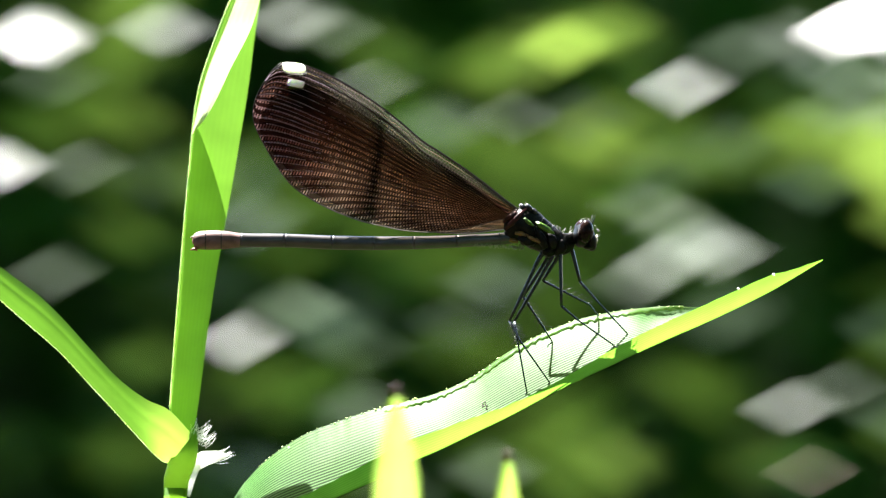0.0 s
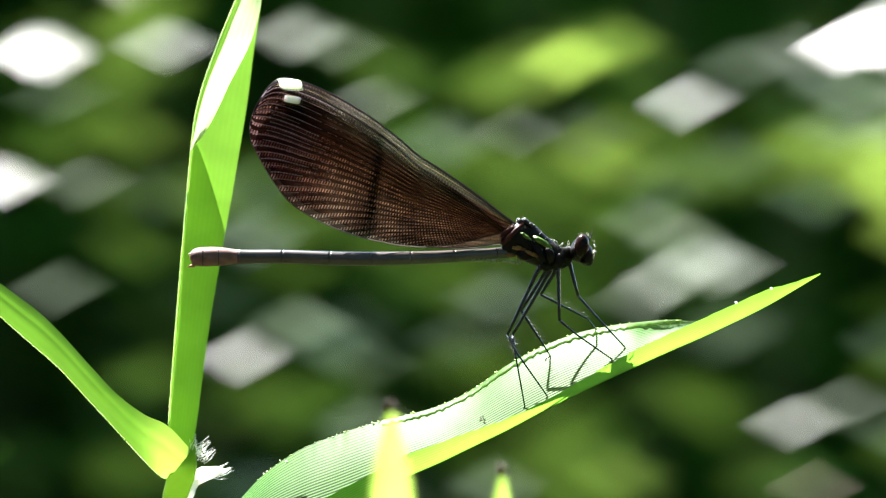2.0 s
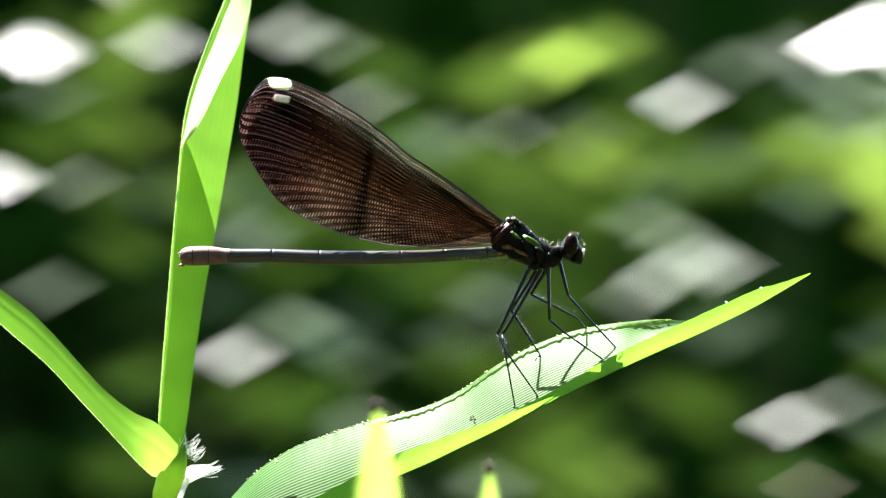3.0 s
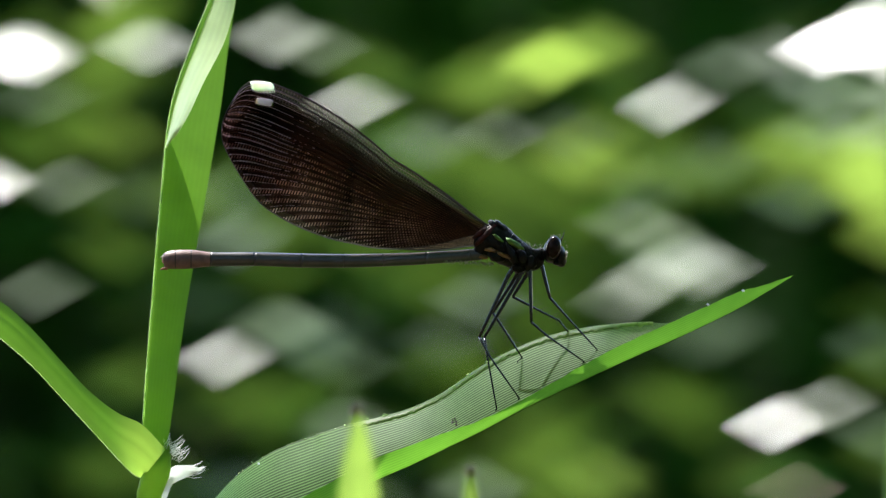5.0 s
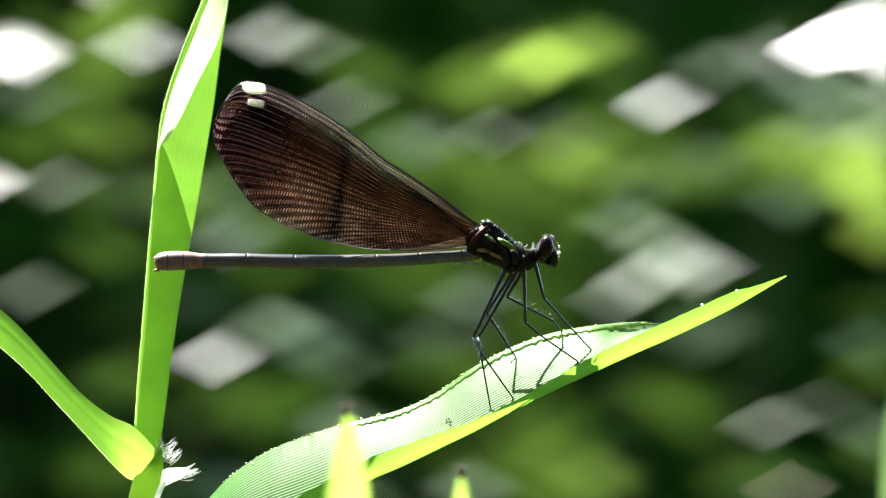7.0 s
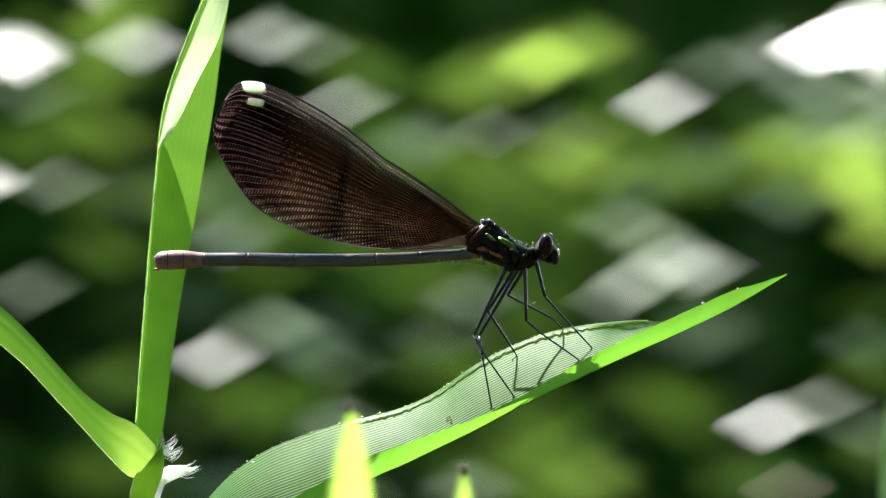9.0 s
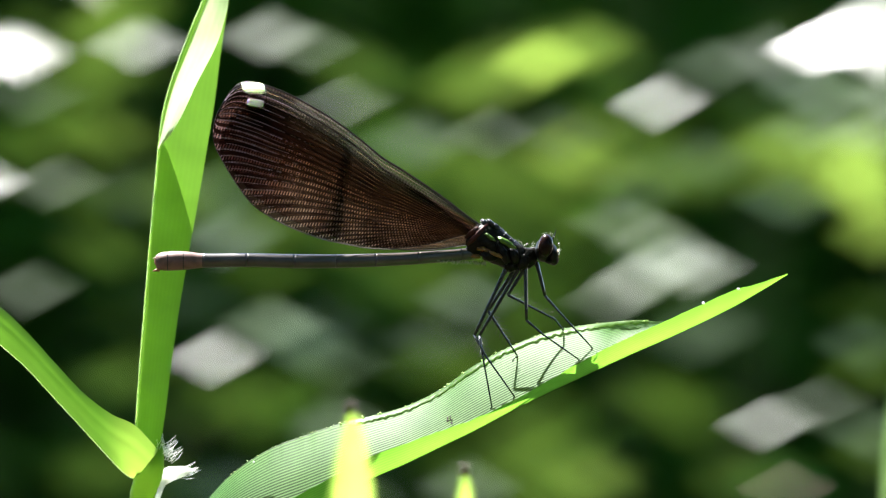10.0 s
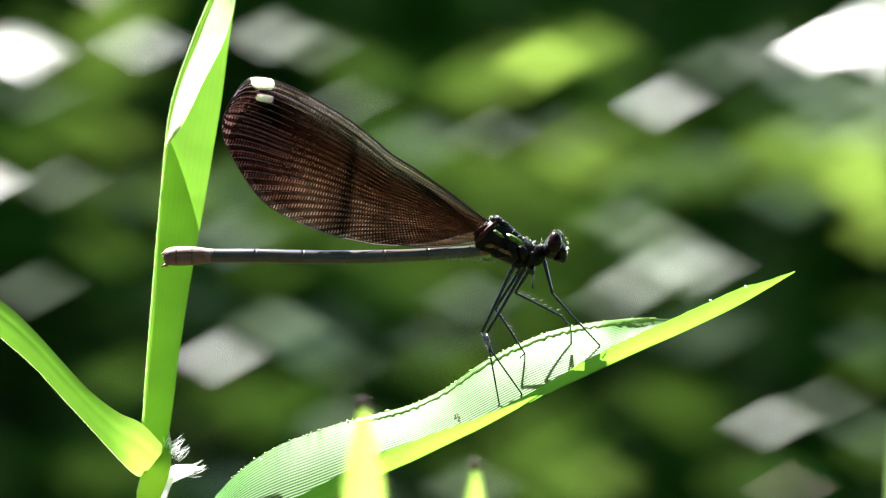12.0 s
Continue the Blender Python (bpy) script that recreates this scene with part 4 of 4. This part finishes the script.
GREEN = [
    (822, 142, 0.15, 90), (830, 285, 0.13, 90), (1072, 90, 0.10, 90), (940, 322, 0.13, 100), (862, 352, 0.075, 110), (1100, 255, 0.07, 90), (1300, 290, 0.02, 90), (1548, 545, 0.11, 90), (1542, 652, 0.07, 80),
    (1200, 708, 0.10, 110), (1235, 752, 0.08, 100), (1150, 692, 0.06, 90), (942, 808, 0.10, 100), (460, 722, 0.08, 110), (400, 695, 0.07, 90), (165, 842, 0.09, 100), (232, 660, 0.09, 90),
    (190, 48, 0.26, 90), (235, 18, 0.14, 80), (120, 192, 0.10, 100), (100, 242, 0.07, 90), (620, 425, 0.1, 110),
]
GREENER = [
    (480, 402, 0.13, 90), (450, 300, 0.1, 90), (470, 485, 0.07, 90), (870, 425, 0.08, 90), (650, 132, 0.07, 110), (700, 330, 0.06, 110), (920, 765, 0.09, 90), (1000, 800, 0.05, 90), (1555, 800, 0.08, 80),
    (170, 118, 0.10, 90), (140, 155, 0.09, 90), (180, 232, 0.07, 90), (720, 482, 0.03, 100), (690, 522, 0.02, 100), (640, 500, 0.03, 100), (190, 440, 0.06, 100), (160, 345, 0.05, 90),
    (980, 742, 0.09, 100), (560, 690, 0.07, 100), (1030, 440, 0.06, 90), (940, 520, 0.05, 90), (1000, 378, 0.09, 90),
]
# glossy leaves that tremble: u, v, leaf length, and seconds with the light that each sends then
TREMBLING = [
    (1365, 748, 64, ((0, 0.5), (2.5, 0.7), (3.2, 1.1), (4.9, 2.0), (5.8, 2.0), (6.3, 1.1), (6.8, 0.3), (7.2, 0.16), (8.0, 0.6), (8.8, 1.3), (9.4, 1.3), (10.0, 0.6), (10.6, 0.22), (11.5, 0.5), (12, 0.6))),
    (1452, 715, 68, ((0, 0.1), (3.2, 0.2), (4.9, 0.34), (5.8, 0.34), (6.3, 0.2), (6.8, 0.07), (7.2, 0.03), (8.0, 0.1), (8.8, 0.24), (9.4, 0.24), (10.0, 0.1), (10.6, 0.03), (12, 0.1))),
    (612, 182, 70, ((0, 0.2), (3.2, 0.25), (4.2, 0.5), (4.9, 0.9), (5.8, 0.9), (6.3, 0.4), (7.2, 0.15), (8.2, 0.3), (8.8, 0.45), (9.4, 0.45), (10.0, 0.2), (10.6, 0.12), (12, 0.12))),
]
# hollows of the shrub where no leaf catches the sun: u, v, radius
DARK = [(1480, 560, 170), (1180, 30, 130), (230, 470, 120), (150, 420, 110), (700, 40, 120), (1330, 420, 90), (1000, 720, 110), (60, 640, 120), (1480, 470, 120), (650, 690, 80), (400, 160, 110), (870, 30, 90), (1250, 250, 60), (1180, 800, 80), (1290, 790, 70), (440, 50, 110), (1450, 640, 110), (1400, 560, 110), (1465, 770, 90), (1250, 690, 100), (1530, 680, 90), (1265, 0, 90), (1510, 850, 70)]

LIT = []
AWAY = (Vector((0, 1, 0)) - SUN * SUN.y).normalized()
ACROSS = SUN.cross(AWAY)


def tilted(normal, degrees, way):
    """A direction so many degrees off the normal."""
    side = normal.cross(Vector((0, 1, 0))).normalized()
    up = normal.cross(side)
    axis = side * math.cos(radians(way)) + up * math.sin(radians(way))
    return Matrix.Rotation(radians(degrees), 3, axis) @ normal


def off_glint(level, size):
    """How far a glossy leaf of that length stands off the glint to send so much light."""
    peak = 0.0041 * size * size
    return math.degrees(math.atan(0.09 * math.sqrt(max(0.0, math.sqrt(peak / level) - 1))))


def off_sun(level, size, kind):
    """How far the face of a green leaf is turned from the sun to let so much light through."""
    full = (7.0 if kind in "yl" else 2.5) * min(1.0, 4e-5 * size * size)
    return math.degrees(math.acos(min(0.95, level / full)))


def leaf_turn(kind, off, way, spin):
    """Waxy and dry leaves stand off the glint, green ones let the sun through at that angle from it."""
    if kind in "wd":
        return facing(tilted(GLINT, off, way), spin)
    swing = radians(way)
    n = SUN * math.cos(radians(off)) + (AWAY * math.cos(swing) + ACROSS * math.sin(swing)) * math.sin(radians(off))
    if kind == "l":
        along = Vector((0.88, 0, 0.47))
        x = (along - n * along.dot(n)).normalized()
        y = n.cross(x)
        return Matrix((x, y, n)).transposed().to_4x4()
    return facing(n, spin)


def in_light(p, reach):
    """Whether a leaf at p would stand between the sun and one of the sunlit leaves."""
    for c in LIT:
        w = p - c
        k = w.dot(SUN)
        if k > 0.004 and (w - SUN * k).length < reach:
            return True
    return False


def shaded(p, reach):
    """Whether one of the sunlit leaves stands between the sun and p."""
    for c in LIT:
        w = c - p
        k = w.dot(SUN)
        if k > 0.002 and (w - SUN * k).length < reach:
            return True
    return False


def shrub():
    rnd = random.Random(5)
    root = Vector((0.05, 2.1, 0))
    sh = thing("shrub", root, "leafy green shrub with sunlit glossy leaves, out of focus", "shrub")
    shapes = {"w": leaf_shape("waxy_leaf", 1.0, 0.62, WAXY_LEAF), "y": leaf_shape("young_leaf", 1.0, 0.6, YOUNG_LEAF),
              "l": leaf_shape("long_leaf", 1.0, 0.22, YOUNG_LEAF), "g": leaf_shape("shrub_leaf", 1.0, 0.55, SHRUB_LEAF), "d": leaf_shape("dry_leaf", 1.0, 0.55, DRY_LEAF)}
    for i in range(11):
        bm = bmesh.new()
        x = -0.24 + 0.05 * i + rnd.uniform(-0.01, 0.01)
        y = root.y + rnd.uniform(-0.25, 0.5)
        pts = [root + Vector((x * 0.25, (y - root.y) * 0.3, -0.01)), root + Vector((x * 0.5, (y - root.y) * 0.6, 0.2)),
               Vector((x, y, 0.42)), Vector((x * 1.15, y + 0.03, 0.62)), Vector((x * 1.35, y + 0.05, 0.8))]
        tube(bm, pts, [0.004, 0.0032, 0.0022, 0.0016, 0.0008], 6)
        part("branch", bm, TWIG, sh)
    def leaf(u, v, d, size, kind, off, way):
        size *= U * (D + d)
        m = leaf_turn(kind, off, way, rnd.uniform(0, 360))
        ob = new("leaf", shapes[kind])
        ob.parent = sh
        ob.scale = (size, size, size)
        ob.location = at(u, v, d) - root - (m @ Vector((size * 0.5, 0, 0)))
        ob.rotation_euler = m.to_euler()
        return ob

    def free_depth(u, v, near, far):
        """A distance behind at which the leaf neither shades a sunlit one nor is shaded by one."""
        for k in range(40):
            d = rnd.uniform(near, far)
            if not in_light(at(u, v, d), 0.013) and not shaded(at(u, v, d), 0.013):
                break
        LIT.append(at(u, v, d))
        return d

    trembling = []
    for u, v, size, table in TREMBLING:
        d = free_depth(u, v, 1.93, 2.0)
        trembling.append((leaf(u, v, d, size, "w", 10, 0), at(u, v, d), size * U * (D + d), [(t, off_glint(level, size)) for t, level in table]))
    # the brightest stand foremost
    glossy = sorted(GLOSSY + SHEENY, key=lambda q: -q[2])
    for i, (u, v, level, size) in enumerate(glossy):
        near = 1.93 + 0.2 * i / len(glossy)
        size += 26
        leaf(u, v, free_depth(u, v, near, near + 0.04), size, "w", off_glint(level, size), rnd.uniform(0, 360))
    leaf(1395, 864, free_depth(1395, 864, 2.0, 2.1), 40, "d", 17, 0)
    for u, v, level, size in YOUNG:
        leaf(u, v, free_depth(u, v, 2.08, 2.2), size, "y", off_sun(level, size, "y"), rnd.uniform(-35, 35))
    for u, v, level, size in GREEN + GREENER:
        leaf(u, v, free_depth(u, v, 2.14, 2.34), size, "g", off_sun(level, size, "g"), rnd.uniform(-35, 35))
    leaf(930, 112, 2.38, 330, "l", 88, 0)
    leaf(1390, 250, 2.4, 380, "l", 88.6, 10)
    count = 0
    while count < 150:
        u, v = rnd.uniform(-40, 1610), rnd.uniform(-40, 920)
        if any(math.hypot(u - a, (v - b) * 1.3) < r for a, b, r in DARK):
            continue
        d = rnd.uniform(2.3, 2.8)
        if in_light(at(u, v, d), 0.02):
            continue
        count += 1
        kind = rnd.choice("wggggggggy")
        size = rnd.uniform(50, 120)
        off = rnd.uniform(21, 27) if kind == "w" else rnd.uniform(83, 89)
        leaf(u, v, d, size, kind, off, rnd.uniform(0, 360) if kind == "w" else rnd.uniform(-35, 35))
        if rnd.random() < 0.25:
            LIT.append(at(u, v, d))
    return sh, trembling


SHRUB, TREMBLERS = shrub()


def leaves_mesh(name, places, mat):
    """Many leaves joined in one mesh: place, normal, spin, length."""
    verts, faces = [], []
    outline = ((0, 0), (0.25, -0.2), (0.55, -0.25), (0.85, -0.12), (1, 0), (0.85, 0.12), (0.55, 0.25), (0.25, 0.2))
    for p, nrm, spin, size in places:
        m = Matrix.Translation(p) @ facing(nrm, spin)
        b = len(verts)
        for x, y in outline:
            verts.append(m @ Vector((x * size, y * size, 0.35 * abs(y) * size - 0.12 * size * x * x)))
        verts.append(m @ Vector((0.55 * size, 0, -0.04 * size)))
        for k in range(8):
            faces.append((b + 8, b + k, b + (k + 1) % 8))
    me = bpy.data.meshes.new(name)
    me.from_pydata(verts, [], faces)
    me.materials.append(mat)
    return me


def thicket():
    """The shaded mass of leaves behind and above the sunlit ones."""
    rnd = random.Random(12)
    step = 0.52
    for b in range(6):
        cx = -1.5 + step * (b + 0.5)
        crown = []
        for k in range(1500):
            p = Vector((cx + rnd.uniform(-0.5, 0.5) * step * 1.15, rnd.uniform(2.9, 4.8), 1.5 * rnd.random() ** 0.8 + 0.02))
            if in_light(p, 0.012):
                continue
            n = Vector((rnd.gauss(0, 0.6), rnd.gauss(-0.2, 0.6), rnd.uniform(0.2, 1)))
            crown.append((p, n, rnd.uniform(0, 360), rnd.uniform(0.05, 0.11)))
        for k in range(760):
            crown.append((Vector((cx + rnd.uniform(-0.5, 0.5) * step * 1.3, rnd.uniform(4.8, 6.2), rnd.uniform(0.0, 2.0))),
                          Vector((rnd.gauss(0, 0.5), -1, rnd.uniform(0.0, 1))), rnd.uniform(0, 360), rnd.uniform(0.12, 0.24)))
        for k in range(870):
            y = rnd.uniform(2.7, 6.2)
            p = Vector((cx - 0.35 + rnd.uniform(-0.5, 0.5) * step * 1.3, y, 1.55 + rnd.uniform(0, 0.5) + 0.25 * (y - 2.7)))
            if in_light(p, 0.07):
                continue
            crown.append((p, Vector((rnd.gauss(0, 0.35), rnd.gauss(0, 0.35), 1)), rnd.uniform(0, 360), rnd.uniform(0.09, 0.16)))
        root = Vector((cx, 3.9, 0))
        bush = thing("bush", root, "dense dark green bush in the shade, out of focus", "bush", "bushes behind the shrub")
        ob = new("crown", leaves_mesh("bush_crown", crown, THICKET_LEAF))
        ob.parent, ob.location = bush, -root
        tagged(ob, kind="stuff")
        for k in range(4):
            bm = bmesh.new()
            top = root + Vector((rnd.uniform(-0.25, 0.25), rnd.uniform(-0.7, 0.7), rnd.uniform(1.4, 1.9)))
            tube(bm, [root + Vector((0, 0, -0.02)), root.lerp(top, 0.4) + Vector((rnd.uniform(-0.05, 0.05), 0, 0)), top], [0.012, 0.009, 0.003], 6)
            part("stem", bm, TWIG, bush)
    # leaves over the shrub that keep the sun off most of it
    places = []
    tries = 0
    while len(places) < 1500 and tries < 20000:
        tries += 1
        h = rnd.uniform(0.62, 1.15)
        y = rnd.uniform(1.3, 3.4)
        p = Vector((rnd.uniform(-0.55, 0.4), y, h + 0.05 * (y - 2)))
        if in_light(p, 0.030):
            continue
        n = Vector((rnd.gauss(0, 0.4), rnd.gauss(0, 0.4), 1))
        places.append((p, n, rnd.uniform(0, 360), rnd.uniform(0.03, 0.06)))
    ob = new("upper_leaves", leaves_mesh("upper_leaves", places, THICKET_LEAF))
    ob.parent = SHRUB
    ob.location = -SHRUB.location
    tagged(ob, "upper leaves of the shrub", kind="stuff")
    # the wood's edge behind the lens
    places = []
    for k in range(9000):
        a = rnd.uniform(radians(150), radians(390))
        r = rnd.uniform(3.2, 4.6)
        places.append((Vector((r * math.cos(a), r * math.sin(a), rnd.uniform(0, 6.2))), Vector((-math.cos(a) + rnd.gauss(0, 0.4), -math.sin(a) + rnd.gauss(0, 0.4), 0.5)), rnd.uniform(0, 360), rnd.uniform(0.22, 0.42)))
    for k in range(4400):
        p = Vector((rnd.uniform(-5.5, 5.0), rnd.uniform(-6.5, 1.5), 0))
        p.z = 6.2 + 0.35 * p.y * 0.3 + rnd.uniform(0, 1.2)
        places.append((p, Vector((rnd.gauss(0, 0.35), rnd.gauss(0, 0.35), 1)), rnd.uniform(0, 360), rnd.uniform(0.28, 0.5)))
    ob = new("wood_edge", leaves_mesh("wood_edge", places, THICKET_LEAF))
    tagged(ob, "dark green leafy edge of the wood", "bushes", kind="stuff")


thicket()


# ---- the tree whose bough sways across the sun ----
def tree():
    rnd = random.Random(30)
    base = Vector((-5.2, 6.3, 0))
    tr = thing("tree", base, "tall leafy tree with rough brown bark, one bough swaying", "tree")
    bm = bmesh.new()
    pts = [base + Vector((0.1 * math.sin(z * 0.9), 0.08 * math.cos(z * 0.7), z)) for z in (-0.05, 0.4, 1.4, 3.5, 5.6, 7.7, 9.8, 11.6, 13.5)]
    tube(bm, pts, [0.26, 0.19, 0.16, 0.14, 0.125, 0.105, 0.085, 0.06, 0.03], 14)
    part("trunk", bm, BARK, tr)
    crown = []
    for i in range(9):
        a = radians(20 + i * 47)
        z = 7.0 + 0.65 * i
        o = base + Vector((0, 0, z))
        e = o + Vector((math.cos(a) * 1.7, abs(math.sin(a)) * 1.5 + 0.2, 0.8))
        bm = bmesh.new()
        tube(bm, [o, o.lerp(e, 0.5) + Vector((0, 0, 0.15)), e], [0.05, 0.03, 0.01], 7)
        part("limb", bm, BARK, tr)
        for k in range(120):
            c = o.lerp(e, rnd.uniform(0.4, 1.05)) + Vector((rnd.gauss(0, 0.3), rnd.gauss(0, 0.3), rnd.gauss(0, 0.25)))
            s = c - spot(650, 600)
            t = s.dot(SUN)
            if (s - SUN * t).length < 0.45 or in_light(c, 0.2):
                continue
            crown.append((c, Vector((rnd.gauss(0, 0.4), rnd.gauss(0, 0.4), 1)), rnd.uniform(0, 360), rnd.uniform(0.09, 0.15)))
    ob = new("crown", leaves_mesh("crown", crown, CROWN_LEAF))
    ob.parent, ob.location = tr, -base
    tagged(ob, kind="stuff")
    # the bough
    foot = base + Vector((0, 0, 9.6))
    goal = spot(650, 560) + SUN * 12.0
    bm = bmesh.new()
    tube(bm, [foot, foot.lerp(goal, 0.5) + Vector((0, 0, 0.1)), goal], [0.045, 0.028, 0.008], 8)
    for k in range(8):
        o = foot.lerp(goal, 0.55 + 0.055 * k) + Vector((0, 0, 0.03))
        tube(bm, [o, o + Vector((rnd.gauss(0, 0.2), rnd.gauss(0, 0.2), rnd.uniform(-0.05, 0.15)))], [0.008, 0.003], 5)
    bough = part("bough", bm, BARK, tr, "leafy bough", pivot=foot)
    places = []
    for k in range(1100):
        r, a = min(0.8, 0.22 * math.sqrt(-2 * math.log(1 - rnd.random()))), rnd.uniform(0, 2 * math.pi)
        side = Vector((1, 0, 0)) - SUN * SUN.x
        side.normalize()
        other = SUN.cross(side)
        c = goal + side * (r * math.cos(a)) + other * (r * math.sin(a)) + SUN * rnd.gauss(0, 0.15)
        places.append((c, SUN + Vector((rnd.gauss(0, 0.3), rnd.gauss(0, 0.3), 0)), rnd.uniform(0, 360), rnd.uniform(0.08, 0.13)))
    ob = new("bough_leaves", leaves_mesh("bough_leaves", places, CROWN_LEAF))
    ob.parent, ob.location = bough, -foot
    tagged(ob, kind="stuff")
    PIVOT[ob] = foot
    return tr, bough, foot, goal


TREE, BOUGH, BOUGH_FOOT, BOUGH_END = tree()


# ---- motion ----
# seconds, shift x, shift z (metres), pitch (degrees)
FLY_ROWS = [
    (0, 0.000288, 9.7e-05, -0.99),
    (0.5, 0.000285, 4.7e-05, -0.91),
    (1, 0.000335, 9.7e-05, -0.99),
    (1.5, 0.000331, 0.000144, -0.91),
    (2, 0.000238, 4.7e-05, -0.59),
    (2.5, 0.000191, 4.7e-05, -0.5),
    (3, 0.000191, 9.7e-05, -0.59),
    (5, 0.000288, 0.0001, -0.42),
    (5.5, 0.000238, 0.0001, -0.25),
    (6, 4.4e-05, 0.0001, 0.0),
    (6.5, 5e-05, -0.0, -0.17),
    (7, 9.7e-05, 5e-05, -0.24),
    (9, -3e-06, -0.0, -0.16),
    (9.5, -0.0, -0.0, 0.1),
    (10, -4.7e-05, -0.0, 0.0),
    (10.5, 0.0, -0.0, 0.0),
    (11, 4.7e-05, -0.0, -0.17),
    (11.5, -3e-06, 0.0, -0.0),
    (12, 9.7e-05, 4.7e-05, -0.34),
]
STALK_ROWS = [
    (0, -0.000144, 0.000191),
    (0.5, -0.000191, 0.000144),
    (1, -9.7e-05, 9.4e-05),
    (1.5, -5e-05, 0.000141),
    (2, -5e-05, -0.0),
    (2.5, -5e-05, -3e-06),
    (3, -5e-05, 0.000144),
    (5, 0.000191, 0.000381),
    (5.5, 0.000194, 0.000238),
    (6, 0.000141, 0.000238),
    (6.5, 4.7e-05, 4.7e-05),
    (7, -0.0, 9.7e-05),
    (9, -3e-06, 0.000188),
    (9.5, -0.0, 0.000141),
    (10, -4.7e-05, 9.4e-05),
    (10.5, 0.0, -0.0),
    (11, -4.7e-05, -0.0),
    (11.5, -0.0, 4.7e-05),
    (12, -9.4e-05, -3e-06),
]
TIP_A_ROWS = [
    (0, 0.000609, 0.000304),
    (0.5, 0.000304, 0.000134),
    (1, 0.000387, 0.000219),
    (1.5, 0.000603, 0.000216),
    (2, 0.000478, 0.000128),
    (2.5, 0.000171, -0.0),
    (3, 0.000171, 8.5e-05),
    (5, 0.000176, -0.0),
    (5.5, -8.5e-05, -0.0),
    (6, -0.000615, -8.5e-05),
    (6.5, -0.000347, -8.5e-05),
    (7, -0.000262, 0.0),
    (9, -9.1e-05, -0.0),
    (9.5, 8.5e-05, -0.0),
    (10, -4.6e-05, -0.0),
    (10.5, 0.0, -0.0),
    (11, 4.3e-05, 8.5e-05),
    (11.5, 0.000171, 8.8e-05),
    (12, 0.000262, 8.5e-05),
]
TIP_B_ROWS = [
    (0, 0.000609, 4.3e-05),
    (0.5, 0.000219, 4.3e-05),
    (1, 0.000302, -4.8e-05),
    (1.5, 0.000518, 4e-05),
    (2, 0.000302, -4.8e-05),
    (2.5, 0.000171, -6e-06),
    (3, 8.5e-05, 8.5e-05),
    (5, 8.5e-05, 8.5e-05),
    (5.5, -8.5e-05, 8.5e-05),
    (6, -0.000438, 8.5e-05),
    (6.5, -0.000347, -0.0),
    (7, -0.000262, -0.0),
    (9, -9.1e-05, -6e-06),
    (9.5, 0.0, -6e-06),
    (10, -4.6e-05, -6e-06),
    (10.5, 0.0, -0.0),
    (11, 4.3e-05, -9.1e-05),
    (11.5, 8.5e-05, 0.000174),
    (12, 0.000176, 0.000171),
]
# seconds, swing of the bough in degrees (0: it covers the sun over the leaf)
BOUGH_ROWS = [(0.0, 19.5), (2.2, 17.5), (2.8, 15.3), (3.2, 14.2), (3.8, 12), (4.4, 10.2), (4.8, 9.45), (5.4, 9.2), (5.8, 9.5), (6.0, 9.8), (6.1, 10.25), (6.2, 11), (6.3, 11.7), (6.4, 12.5), (6.6, 14), (6.8, 15.5), (7.2, 17.5), (7.7, 15), (8.3, 12.0), (8.8, 11.1), (9.2, 10.6), (9.6, 11.2), (9.8, 12.2), (10.0, 13.6), (10.4, 16), (10.8, 17.5), (12.0, 19)]


def motions():
    home = FLY.location.copy()
    flights = [(t, Matrix.Translation(home + Vector((x, 0, z))) @ pose(0, 0, 0, 0, -a, 0)) for t, x, z, a in FLY_ROWS]
    rest = Matrix.Translation(home)
    for i, leg in enumerate(LEGS):
        stay = leg.matrix_basis.copy()
        rows = [(t, m.inverted() @ rest @ stay) for t, m in flights]
        if i == 4:
            last = rows.pop()[1]
            rows += [(11.9, last), (11.95, last @ pose(0, 0, 0, 63, 0, 0)), (12.0, last @ pose(0, 0, 0, 125, 0, 0))]
            shin = leg.children[0]
            still = shin.matrix_basis.copy()
            walk(shin, [(0.0, still), (11.9, still), (11.95, still @ pose(0, 0, 0, 0, -64, 0)), (12.0, still @ pose(0, 0, 0, 0, -128, 0))])
        walk(leg, rows)
    walk(FLY, flights)
    still = HEAD.matrix_basis.copy()
    walk(HEAD, [(t, still @ pose(0, 0, 0, 0, p, y)) for t, p, y in ((0, -2, 8), (0.5, 4, 6), (1.0, 3, 4), (1.5, 3, 0), (2.0, 2, 0), (2.5, 0, -2), (3.2, 0, 0), (4.8, 0, 0), (7.2, 0, 0), (8.8, -3, 0), (9.5, -3, 0), (10.5, 0, 0), (12, 0, 0))])
    place = STALK_THING.location.copy()
    walk(STALK_THING, [(t, Matrix.Translation(place + Vector((x, 0, z)))) for t, x, z in STALK_ROWS])
    for tip, table in ((TIP_A, TIP_A_ROWS), (TIP_B, TIP_B_ROWS)):
        spot0 = tip.location.copy()
        walk(tip, [(t, Matrix.Translation(spot0 + Vector((x, 0, z)))) for t, x, z in table])
    for ob, centre, size, table in TREMBLERS:
        rows = []
        for t, a in table:
            m = facing(tilted(GLINT, a, 0), 60)
            rows.append((t, Matrix.Translation(centre - SHRUB.location - (m @ Vector((size * 0.5, 0, 0)))) @ m))
        walk(ob, rows)
    arm = BOUGH.matrix_basis.copy()
    walk(BOUGH, [(t, arm @ pose(0, 0, 0, 0, 0, a)) for t, a in BOUGH_ROWS])


motions()
